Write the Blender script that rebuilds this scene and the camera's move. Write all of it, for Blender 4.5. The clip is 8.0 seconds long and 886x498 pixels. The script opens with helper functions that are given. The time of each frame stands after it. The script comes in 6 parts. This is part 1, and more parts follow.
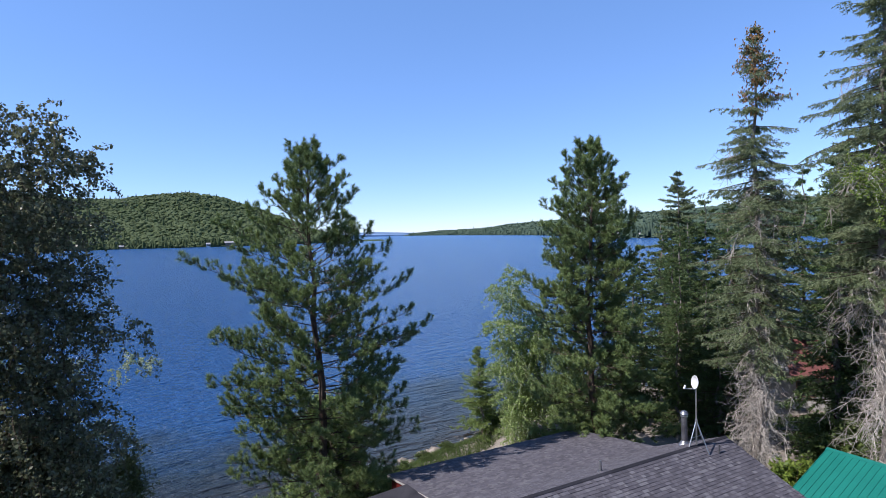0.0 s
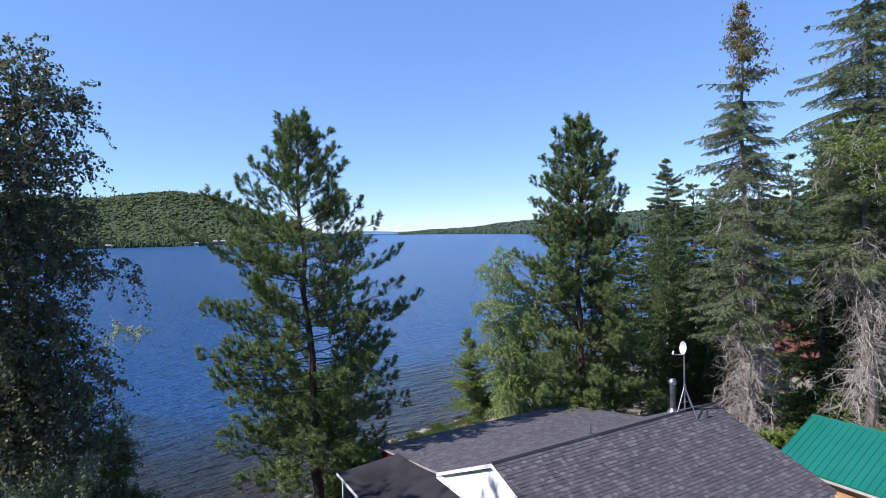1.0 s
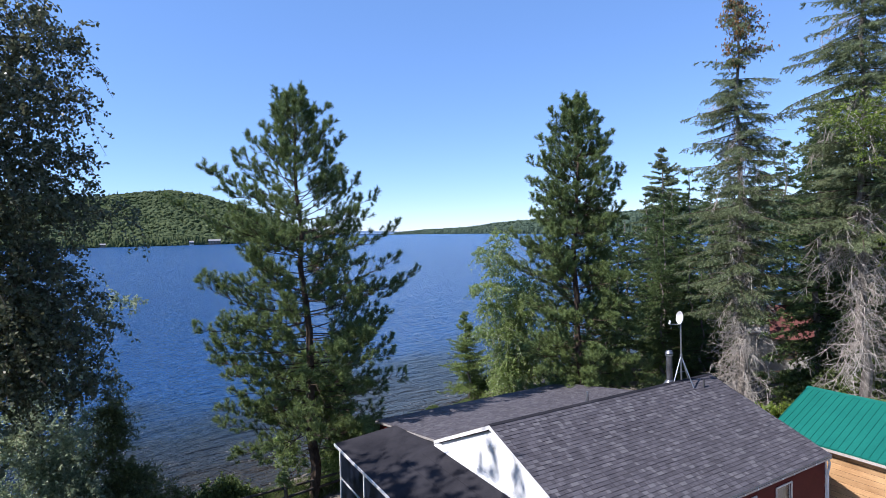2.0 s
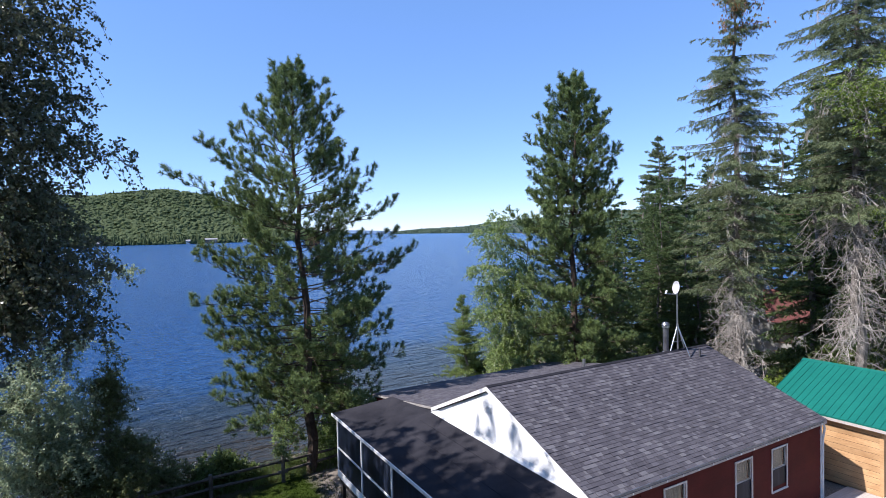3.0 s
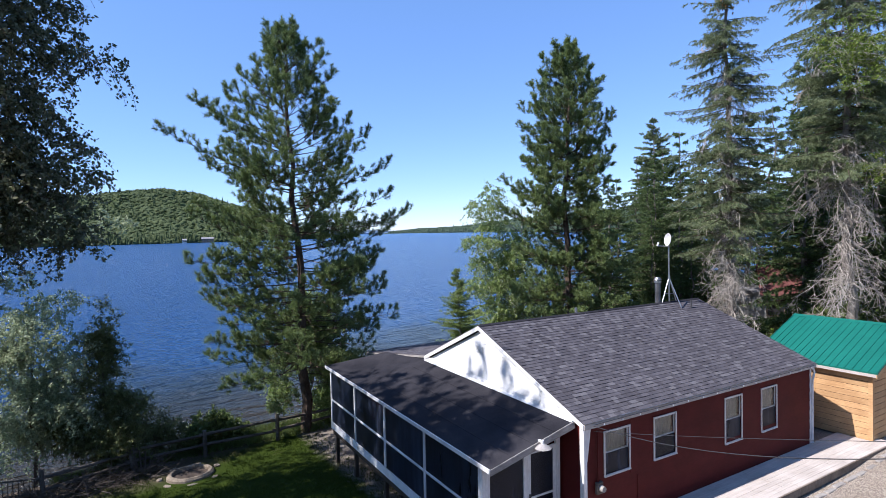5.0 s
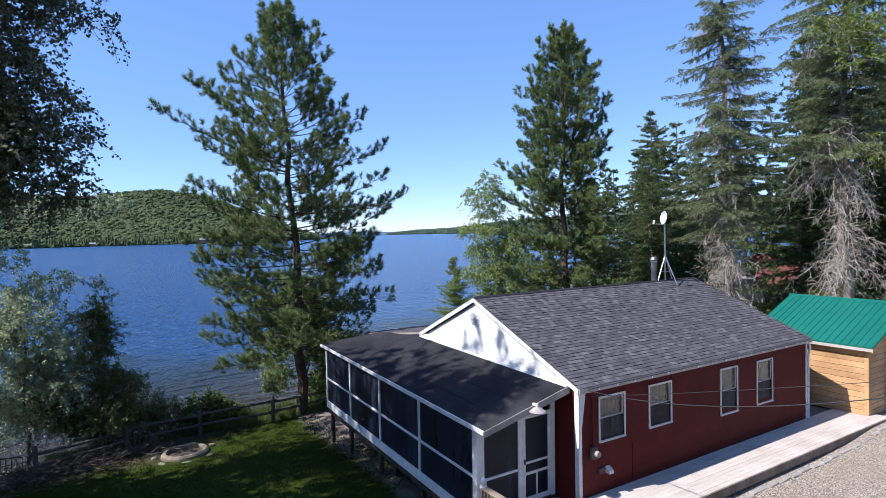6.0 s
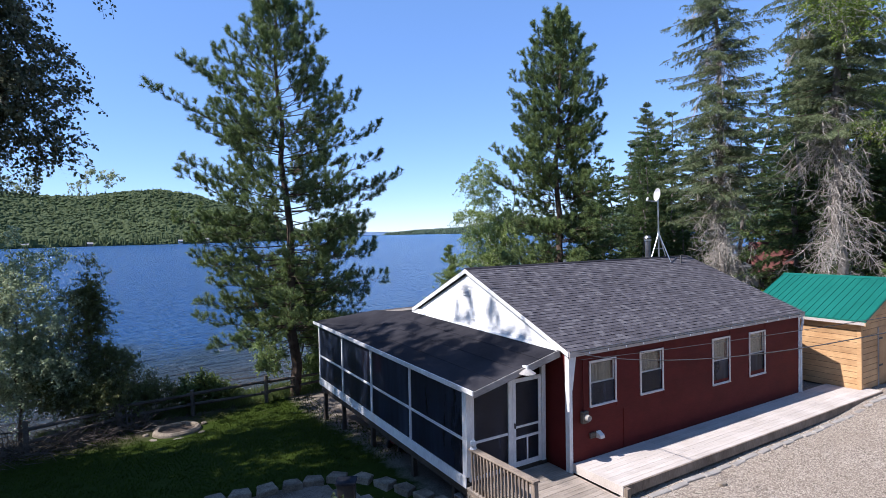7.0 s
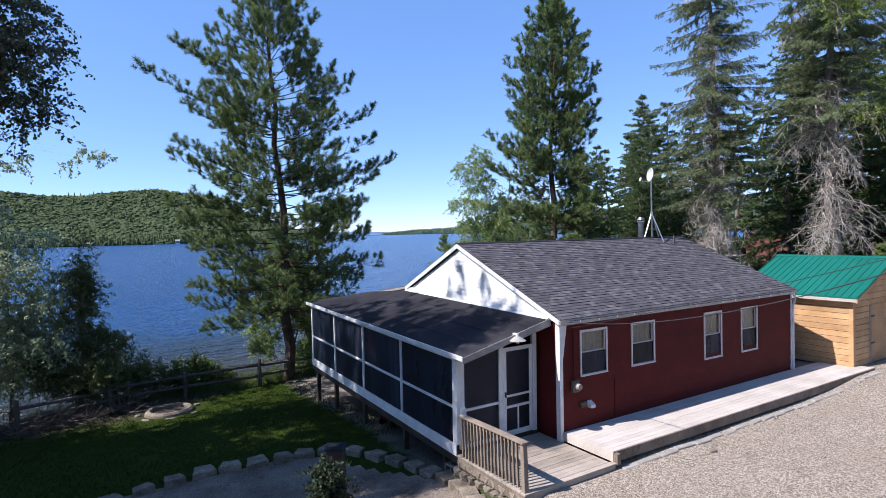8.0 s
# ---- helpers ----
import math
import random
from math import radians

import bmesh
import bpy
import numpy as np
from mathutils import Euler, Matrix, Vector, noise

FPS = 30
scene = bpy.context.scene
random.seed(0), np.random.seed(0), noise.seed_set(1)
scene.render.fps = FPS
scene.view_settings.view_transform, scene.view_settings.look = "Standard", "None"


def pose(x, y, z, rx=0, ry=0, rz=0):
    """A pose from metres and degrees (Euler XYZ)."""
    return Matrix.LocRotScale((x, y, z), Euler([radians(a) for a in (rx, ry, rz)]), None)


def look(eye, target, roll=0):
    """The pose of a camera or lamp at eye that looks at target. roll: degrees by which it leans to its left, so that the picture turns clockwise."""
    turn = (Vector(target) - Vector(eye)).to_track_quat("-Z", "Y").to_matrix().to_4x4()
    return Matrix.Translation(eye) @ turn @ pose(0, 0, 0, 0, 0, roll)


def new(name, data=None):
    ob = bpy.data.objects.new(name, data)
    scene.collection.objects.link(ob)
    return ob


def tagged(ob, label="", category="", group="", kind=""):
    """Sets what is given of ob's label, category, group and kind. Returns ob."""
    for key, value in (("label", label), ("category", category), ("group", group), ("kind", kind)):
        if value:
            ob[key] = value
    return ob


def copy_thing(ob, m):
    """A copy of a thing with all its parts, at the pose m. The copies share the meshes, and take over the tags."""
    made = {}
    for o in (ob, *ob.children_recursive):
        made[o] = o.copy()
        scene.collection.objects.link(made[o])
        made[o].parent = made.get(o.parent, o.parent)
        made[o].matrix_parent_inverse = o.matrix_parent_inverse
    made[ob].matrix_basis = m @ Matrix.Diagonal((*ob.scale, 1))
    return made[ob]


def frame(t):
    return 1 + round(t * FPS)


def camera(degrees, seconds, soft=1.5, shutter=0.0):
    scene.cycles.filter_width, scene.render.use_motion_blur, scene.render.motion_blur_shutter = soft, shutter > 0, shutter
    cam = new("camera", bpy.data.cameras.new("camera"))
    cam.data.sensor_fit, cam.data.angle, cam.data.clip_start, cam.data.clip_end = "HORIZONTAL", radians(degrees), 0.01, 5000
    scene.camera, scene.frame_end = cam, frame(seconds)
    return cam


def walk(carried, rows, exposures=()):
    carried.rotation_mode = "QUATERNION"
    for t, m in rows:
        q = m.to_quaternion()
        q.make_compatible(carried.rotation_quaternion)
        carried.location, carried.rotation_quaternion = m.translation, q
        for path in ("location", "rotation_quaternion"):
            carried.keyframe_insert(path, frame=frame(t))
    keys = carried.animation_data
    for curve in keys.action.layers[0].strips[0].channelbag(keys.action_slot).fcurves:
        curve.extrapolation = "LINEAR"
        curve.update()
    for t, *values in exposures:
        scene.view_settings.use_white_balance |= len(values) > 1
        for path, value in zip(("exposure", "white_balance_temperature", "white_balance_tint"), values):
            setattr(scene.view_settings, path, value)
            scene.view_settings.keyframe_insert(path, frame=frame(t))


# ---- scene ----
# camera: a drone sinking straight down before the cabin
cam = camera(76.8, 8.0, soft=0.4)
PATH = [
    (0, (0.229, 0.074, 11.942), (1.197, 1.824, 11.884), -1.6),
    (0.5, (0.185, 0.044, 11.365), (1.17, 1.783, 11.304), -1.6),
    (1, (0.15, 0.04, 10.793), (1.149, 1.772, 10.731), -1.65),
    (1.5, (0.093, 0.05, 10.258), (1.099, 1.778, 10.196), -1.65),
    (3, (-0.019, 0.005, 8.616), (1.001, 1.724, 8.552), -1.55),
    (3.5, (-0.059, -0.041, 8.16), (0.963, 1.677, 8.095), -1.6),
    (4, (-0.097, -0.136, 7.745), (0.927, 1.581, 7.68), -1.6),
    (4.5, (-0.049, -0.164, 7.317), (0.977, 1.551, 7.251), -1.6),
    (6, (0.063, -0.196, 6.021), (1.097, 1.515, 5.961), -1.6),
    (6.5, (0.147, -0.224, 5.592), (1.182, 1.486, 5.533), -1.6),
    (7, (0.22, -0.261, 5.161), (1.259, 1.447, 5.102), -1.6),
    (7.5, (0.277, -0.28, 4.784), (1.32, 1.426, 4.724), -1.6),
    (8, (0.351, -0.334, 4.433), (1.397, 1.37, 4.374), -1.65),
]
walk(cam, [(t, look(eye, target, roll)) for t, eye, target, roll in PATH], exposures=[(0, 0.68, 5600, 20), (1.5, 0.74, 5600, 20), (3.5, 0.85, 5600, 20), (8, 0.82, 5600, 20)])

# ---- sky and sun ----
SUN_AZ, SUN_EL = radians(-79.3), radians(48.8)
world = bpy.data.worlds.new("sky")
scene.world = world
world.use_nodes = True
wn = world.node_tree
sky = wn.nodes.new("ShaderNodeTexSky")
sky.sky_type = "NISHITA"
sky.sun_disc = False
sky.sun_elevation, sky.sun_rotation = SUN_EL, SUN_AZ % (2 * math.pi)
sky.altitude, sky.air_density, sky.dust_density, sky.ozone_density = 1200, 0.9, 0.0, 2.6
# a clear northern sky: the air's own even blue lies over the steep gradient
veil = wn.nodes.new("ShaderNodeMix")
veil.data_type = "RGBA"
veil.inputs[0].default_value = 0.32
veil.inputs[7].default_value = (1.6, 3.2, 5.8, 1)
wn.links.new(sky.outputs[0], veil.inputs[6])
wn.links.new(veil.outputs[2], wn.nodes["Background"].inputs[0])
wn.nodes["Background"].inputs[1].default_value = 0.105
sun = new("sun", bpy.data.lights.new("sun", "SUN"))
sun.data.energy, sun.data.angle, sun.data.color = 4.7, radians(0.55), (1.0, 0.91, 0.74)
to_sun = Vector((math.sin(SUN_AZ) * math.cos(SUN_EL), math.cos(SUN_AZ) * math.cos(SUN_EL), math.sin(SUN_EL)))
sun.matrix_world = look((-40, 5, 60), Vector((-40, 5, 60)) - to_sun)

LAKE = -2.5


# ---- materials ----
def nodes_of(name):
    m = bpy.data.materials.new(name)
    m.use_nodes = True
    nt = m.node_tree
    return m, nt, nt.nodes["Principled BSDF"]


def add(nt, kind, **vals):
    n = nt.nodes.new(kind)
    for k, v in vals.items():
        n.inputs[k.replace("_", " ")].default_value = v
    return n


def ramp(nt, fac, stops):
    r = nt.nodes.new("ShaderNodeValToRGB")
    e = r.color_ramp.elements
    while len(e) < len(stops):
        e.new(0.5)
    for el, (p, c) in zip(e, stops):
        el.position, el.color = p, (*c, 1)
    nt.links.new(fac, r.inputs[0])
    return r.outputs[0]


def noise_tex(nt, coord, scale, detail=4, rough=0.6, stretch=None):
    if stretch:
        mp = nt.nodes.new("ShaderNodeMapping")
        mp.inputs["Scale"].default_value = stretch
        nt.links.new(coord, mp.inputs[0])
        coord = mp.outputs[0]
    n = add(nt, "ShaderNodeTexNoise", Scale=scale, Detail=detail, Roughness=rough)
    nt.links.new(coord, n.inputs["Vector"])
    return n.outputs["Fac"]


def mix(nt, fac, a, b, mode="MIX"):
    n = nt.nodes.new("ShaderNodeMix")
    n.data_type, n.blend_type = "RGBA", mode
    for sock, v in ((n.inputs[0], fac), (n.inputs[6], a), (n.inputs[7], b)):
        if isinstance(v, (int, float)):
            sock.default_value = v
        elif isinstance(v, tuple):
            sock.default_value = (*v, 1)
        else:
            nt.links.new(v, sock)
    return n.outputs[2]


def math_node(nt, op, a, b=0.0, clamp=False):
    n = nt.nodes.new("ShaderNodeMath")
    n.operation, n.use_clamp = op, clamp
    for sock, v in ((n.inputs[0], a), (n.inputs[1], b)):
        if isinstance(v, (int, float)):
            sock.default_value = v
        else:
            nt.links.new(v, sock)
    return n.outputs[0]


def coords(nt, which="Object"):
    return nt.nodes.new("ShaderNodeTexCoord").outputs[which]


def world_pos(nt):
    return nt.nodes.new("ShaderNodeNewGeometry").outputs["Position"]


def bumped(nt, bsdf, height, strength=0.4, distance=0.01):
    b = add(nt, "ShaderNodeBump", Strength=strength, Distance=distance)
    nt.links.new(height, b.inputs["Height"])
    nt.links.new(b.outputs[0], bsdf.inputs["Normal"])


def piece_random(nt):
    return nt.nodes.new("ShaderNodeObjectInfo").outputs["Random"]


def island_random(nt):
    return nt.nodes.new("ShaderNodeNewGeometry").outputs["Random Per Island"]


def surface(name, dark, light, scale=3.0, fine=40.0, rough=0.7, stretch=None, bump=0.3, dist=0.006, vary=0.0, metal=0.0, islands=False, coat=0.0, spec=0.5):
    """Two scales of variation, fine relief, and a shift of tone from piece to piece."""
    m, nt, b = nodes_of(name)
    c = world_pos(nt)
    big, small = noise_tex(nt, c, scale, 4), noise_tex(nt, c, fine, 3, 0.7, stretch)
    fac = math_node(nt, "ADD", math_node(nt, "MULTIPLY", big, 0.55), math_node(nt, "MULTIPLY", small, 0.45))
    col = ramp(nt, fac, ((0.36, dark), (0.64, light)))
    if vary:
        r = island_random(nt) if islands else piece_random(nt)
        k = math_node(nt, "ADD", math_node(nt, "MULTIPLY", r, 2 * vary), 1 - vary)
        hs = add(nt, "ShaderNodeHueSaturation")
        nt.links.new(k, hs.inputs["Value"])
        nt.links.new(col, hs.inputs["Color"])
        col = hs.outputs[0]
    nt.links.new(col, b.inputs["Base Color"])
    b.inputs["Roughness"].default_value = rough
    b.inputs["Metallic"].default_value = metal
    b.inputs["Coat Weight"].default_value = coat
    b.inputs["Specular IOR Level"].default_value = 0.06 if rough >= 0.9 else 0.2 if rough >= 0.8 else spec
    bumped(nt, b, small, bump, dist)
    return m


def foliage(name, dark, light, patch=0.8, tip=None, passing=0.35, rough=0.55, gloss=0.3):
    """Leaves or needles: tone differs from leaf to leaf and in patches; light passes through."""
    m, nt, b = nodes_of(name)
    c = world_pos(nt)
    p = noise_tex(nt, c, patch, 2)
    fac = math_node(nt, "ADD", math_node(nt, "MULTIPLY", island_random(nt), 0.55), math_node(nt, "MULTIPLY", p, 0.45))
    col = ramp(nt, fac, ((0.2, dark), (0.75, light)) + (((0.93, tip),) if tip else ()))
    nt.links.new(col, b.inputs["Base Color"])
    b.inputs["Roughness"].default_value = rough
    b.inputs["Specular IOR Level"].default_value = gloss
    t = nt.nodes.new("ShaderNodeBsdfTranslucent")
    nt.links.new(col, t.inputs[0])
    s = nt.nodes.new("ShaderNodeMixShader")
    s.inputs[0].default_value = passing
    nt.links.new(b.outputs[0], s.inputs[1])
    nt.links.new(t.outputs[0], s.inputs[2])
    nt.links.new(s.outputs[0], nt.nodes["Material Output"].inputs[0])
    return m


M = {
    "bark_pine": surface("bark_pine", (0.045, 0.033, 0.027), (0.13, 0.095, 0.072), 3, 30, 0.9, (1, 1, 0.25), 0.8, 0.02),
    "bark_grey": surface("bark_grey", (0.11, 0.095, 0.08), (0.28, 0.25, 0.22), 4, 40, 0.9, (1, 1, 0.3), 0.8, 0.02),
    "dead_twig": surface("dead_twig", (0.19, 0.17, 0.145), (0.54, 0.49, 0.43), 1.2, 25, 0.95, None, 0.4, 0.01),
    "bark_birch": surface("bark_birch", (0.2, 0.17, 0.15), (0.65, 0.62, 0.58), 2, 12, 0.7, (1, 1, 4), 0.3, 0.01),
    "needle_pine": foliage("needle_pine", (0.085, 0.135, 0.055), (0.23, 0.29, 0.09), 0.6, (0.37, 0.41, 0.14), 0.25, 0.5),
    "needle_young": foliage("needle_young", (0.12, 0.17, 0.045), (0.27, 0.34, 0.1), 0.7, (0.38, 0.43, 0.15), 0.45, 0.55),
    "needle_spruce": foliage("needle_spruce", (0.11, 0.14, 0.068), (0.25, 0.295, 0.15), 0.5, (0.4, 0.43, 0.25), 0.35, 0.55),
    "needle_fir": foliage("needle_fir", (0.045, 0.075, 0.028), (0.15, 0.21, 0.07), 0.6, (0.24, 0.3, 0.11), 0.4, 0.55),
    "cone": foliage("cone", (0.12, 0.06, 0.025), (0.3, 0.17, 0.06), 1.0, None, 0.05),
    "leaf_birch": foliage("leaf_birch", (0.07, 0.085, 0.045), (0.19, 0.2, 0.11), 0.6, (0.4, 0.38, 0.28), 0.4, 0.35),
    "leaf_ash": foliage("leaf_ash", (0.2, 0.25, 0.15), (0.42, 0.48, 0.29), 0.7, (0.5, 0.54, 0.36), 0.45, 0.5),
    "leaf_willow": foliage("leaf_willow", (0.15, 0.22, 0.06), (0.36, 0.44, 0.15), 0.6, (0.48, 0.52, 0.24), 0.5),
    "leaf_shrub": foliage("leaf_shrub", (0.06, 0.09, 0.025), (0.16, 0.21, 0.06), 0.8, (0.26, 0.29, 0.1), 0.45, 0.55),
    "leaf_bright": foliage("leaf_bright", (0.08, 0.13, 0.02), (0.2, 0.26, 0.04), 0.8, (0.33, 0.34, 0.06), 0.4),
    "leaf_red": foliage("leaf_red", (0.09, 0.025, 0.02), (0.22, 0.06, 0.045), 0.8, (0.3, 0.12, 0.08), 0.3),
    "cedar_leaf": foliage("cedar_leaf", (0.075, 0.09, 0.03), (0.18, 0.2, 0.07), 0.8, (0.27, 0.27, 0.11), 0.4, 0.55),
    "forest_left": foliage("forest_left", (0.062, 0.088, 0.032), (0.095, 0.122, 0.042), 0.01, (0.115, 0.138, 0.05), 0.3, 0.8),
    # eastern woods: distance haze is put into the paler, bluish green
    "forest_right_hazy": foliage("forest_right_hazy", (0.05, 0.082, 0.055), (0.085, 0.12, 0.072), 0.01, (0.1, 0.135, 0.08), 0.3, 0.8),
    "hill_soil": surface("hill_soil", (0.035, 0.052, 0.02), (0.06, 0.08, 0.03), 0.02, 0.2, 0.95, None, 0.2, 0.5),
    "white_siding": surface("white_siding", (0.72, 0.72, 0.71), (0.84, 0.84, 0.83), 1.5, 30, 0.5, None, 0.1, 0.003),
    "white_paint": surface("white_paint", (0.55, 0.55, 0.55), (0.8, 0.8, 0.79), 2.5, 30, 0.5, (1, 1, 0.2), 0.2, 0.004),
    "red_siding": surface("red_siding", (0.066, 0.008, 0.0075), (0.1, 0.013, 0.0115), 1.2, 30, 0.65, (0.2, 1, 1), 0.25, 0.004, 0.05, spec=0.15),
    "grey_trim": surface("grey_trim", (0.2, 0.18, 0.165), (0.38, 0.355, 0.33), 2, 30, 0.7, (0.2, 1, 1), 0.2, 0.004),
    "fascia_paint": surface("fascia_paint", (0.34, 0.295, 0.26), (0.54, 0.49, 0.45), 2, 30, 0.7, (0.2, 1, 1), 0.2, 0.004),
    "felt": surface("felt", (0.075, 0.07, 0.075), (0.13, 0.123, 0.13), 0.7, 90, 0.9, None, 0.5, 0.006),
    "felt_dark": surface("felt_dark", (0.016, 0.016, 0.02), (0.046, 0.044, 0.05), 0.8, 70, 0.95, (0.3, 1, 1), 0.5, 0.006),
    "green_metal": surface("green_metal", (0.005, 0.105, 0.08), (0.01, 0.148, 0.11), 1.0, 12, 0.45, (1, 1, 1), 0.05, 0.002),
    "cedar_wood": surface("cedar_wood", (0.39, 0.22, 0.095), (0.6, 0.38, 0.185), 1.5, 30, 0.65, (1, 0.12, 1.5), 0.2, 0.004, 0.14),
    "deck_wood": surface("deck_wood", (0.4, 0.35, 0.305), (0.56, 0.505, 0.455), 1.0, 30, 0.8, (0.06, 1, 1), 0.2, 0.003, 0.06),
    "landing_wood": surface("landing_wood", (0.24, 0.2, 0.16), (0.42, 0.36, 0.3), 1.2, 35, 0.8, (0.06, 1, 1), 0.3, 0.004, 0.14),
    "rail_wood": surface("rail_wood", (0.13, 0.1, 0.075), (0.31, 0.25, 0.195), 2, 35, 0.8, (1, 1, 0.15), 0.3, 0.004, 0.1),
    "old_wood": surface("old_wood", (0.05, 0.042, 0.036), (0.15, 0.13, 0.11), 2, 35, 0.9, (0.15, 0.15, 1), 0.5, 0.008, 0.2),
    "dark_wood": surface("dark_wood", (0.035, 0.028, 0.022), (0.09, 0.07, 0.055), 2, 35, 0.85, None, 0.3, 0.006),
    "steel": surface("steel", (0.35, 0.36, 0.37), (0.6, 0.61, 0.62), 3, 40, 0.35, None, 0.1, 0.002, 0, 0.9),
    "flue_metal": surface("flue_metal", (0.12, 0.12, 0.13), (0.3, 0.3, 0.31), 3, 30, 0.4, None, 0.1, 0.002, 0, 0.8),
    "dish_grey": surface("dish_grey", (0.5, 0.5, 0.5), (0.68, 0.68, 0.67), 3, 20, 0.5, None, 0.05, 0.002),
    "black_plastic": surface("black_plastic", (0.012, 0.012, 0.013), (0.03, 0.03, 0.032), 4, 40, 0.5, None, 0.1, 0.002),
    "stone": surface("stone", (0.1, 0.085, 0.066), (0.31, 0.265, 0.21), 2.5, 22, 0.9, None, 0.7, 0.02, 0.2),
    "border_block": surface("border_block", (0.11, 0.09, 0.07), (0.32, 0.27, 0.205), 3, 26, 0.9, None, 0.6, 0.015, 0.15),
    "concrete": surface("concrete", (0.22, 0.2, 0.18), (0.38, 0.355, 0.32), 2, 40, 0.9, None, 0.4, 0.006, 0.1),
    # dark slab top, made darker still to hold the shade on it
    "slate_shaded": surface("slate_shaded", (0.018, 0.02, 0.026), (0.04, 0.043, 0.052), 2, 25, 0.9, None, 0.2, 0.004, spec=0.1),
    "bed_earth": surface("bed_earth", (0.09, 0.07, 0.055), (0.32, 0.265, 0.215), 1.0, 30, 0.95, None, 0.9, 0.03),
    # bush in the bed: the shade over it is put into the leaf colour
    "leaf_shaded": foliage("leaf_shaded", (0.018, 0.03, 0.014), (0.05, 0.072, 0.03), 0.8, None, 0.3),
    "cream_paint": surface("cream_paint", (0.52, 0.48, 0.45), (0.72, 0.68, 0.65), 2.5, 30, 0.55, None, 0.2, 0.004),
    "soil": surface("soil", (0.028, 0.021, 0.016), (0.085, 0.066, 0.05), 1.2, 25, 0.95, None, 0.7, 0.02),
    # lawn blades: deep tree shade is partly put into this dark green
    "grass_blade": foliage("grass_blade", (0.025, 0.045, 0.006), (0.062, 0.095, 0.013), 0.5, (0.12, 0.15, 0.025), 0.2, 0.8, 0.05),
    # tone of the reflections in the upper panes, put on a sheet behind
    "reflection_sheet": surface("reflection_sheet", (0.22, 0.195, 0.165), (0.36, 0.33, 0.29), 3, 14, 0.9, (6, 1, 0.3), 0.2, 0.01),
    "room_shade": surface("room_shade", (0.05, 0.045, 0.04), (0.1, 0.09, 0.08), 2, 20, 0.9),
    "grey_roof": surface("grey_roof", (0.2, 0.19, 0.19), (0.36, 0.35, 0.35), 0.3, 3, 0.8),
    "white_far": surface("white_far", (0.5, 0.5, 0.5), (0.7, 0.7, 0.7), 0.3, 3, 0.7),
    "grey_far": surface("grey_far", (0.28, 0.27, 0.25), (0.42, 0.41, 0.38), 0.3, 3, 0.8),
    "brown_far": surface("brown_far", (0.13, 0.09, 0.06), (0.24, 0.17, 0.12), 0.3, 3, 0.8),
    "red_rust": surface("red_rust", (0.07, 0.02, 0.018), (0.15, 0.048, 0.04), 1.2, 14, 0.7, None, 0.3, 0.01),
    "cable": surface("cable", (0.02, 0.02, 0.022), (0.05, 0.05, 0.055), 6, 40, 0.5),
    # blue of the distance haze, put into the mountains' base colour
    "far_haze_blue": surface("far_haze_blue", (0.16, 0.24, 0.36), (0.2, 0.28, 0.4), 0.002, 0.01, 1.0),
}


def glass_mat():
    m, nt, b = nodes_of("window_glass")
    b.inputs["Base Color"].default_value = (0.9, 0.93, 0.92, 1)
    b.inputs["Roughness"].default_value = 0.03
    b.inputs["Transmission Weight"].default_value = 1.0
    b.inputs["IOR"].default_value = 1.45
    return m


def screen_mat():
    """Dark insect mesh: fine cloth that lets some light through."""
    m, nt, b = nodes_of("insect_screen")
    c = world_pos(nt)
    # bluish upright streaks: sky reflections painted into the mesh colour
    n = noise_tex(nt, c, 3.0, 4, 0.6, (1, 1, 0.16))
    nt.links.new(ramp(nt, n, ((0.35, (0.004, 0.006, 0.012)), (0.55, (0.013, 0.018, 0.034)), (0.72, (0.035, 0.044, 0.07)))), b.inputs["Base Color"])
    b.inputs["Roughness"].default_value = 0.45
    b.inputs["Specular IOR Level"].default_value = 0.25
    t = nt.nodes.new("ShaderNodeBsdfTransparent")
    s = nt.nodes.new("ShaderNodeMixShader")
    s.inputs[0].default_value = 0.16
    nt.links.new(b.outputs[0], s.inputs[1])
    nt.links.new(t.outputs[0], s.inputs[2])
    nt.links.new(s.outputs[0], nt.nodes["Material Output"].inputs[0])
    return m


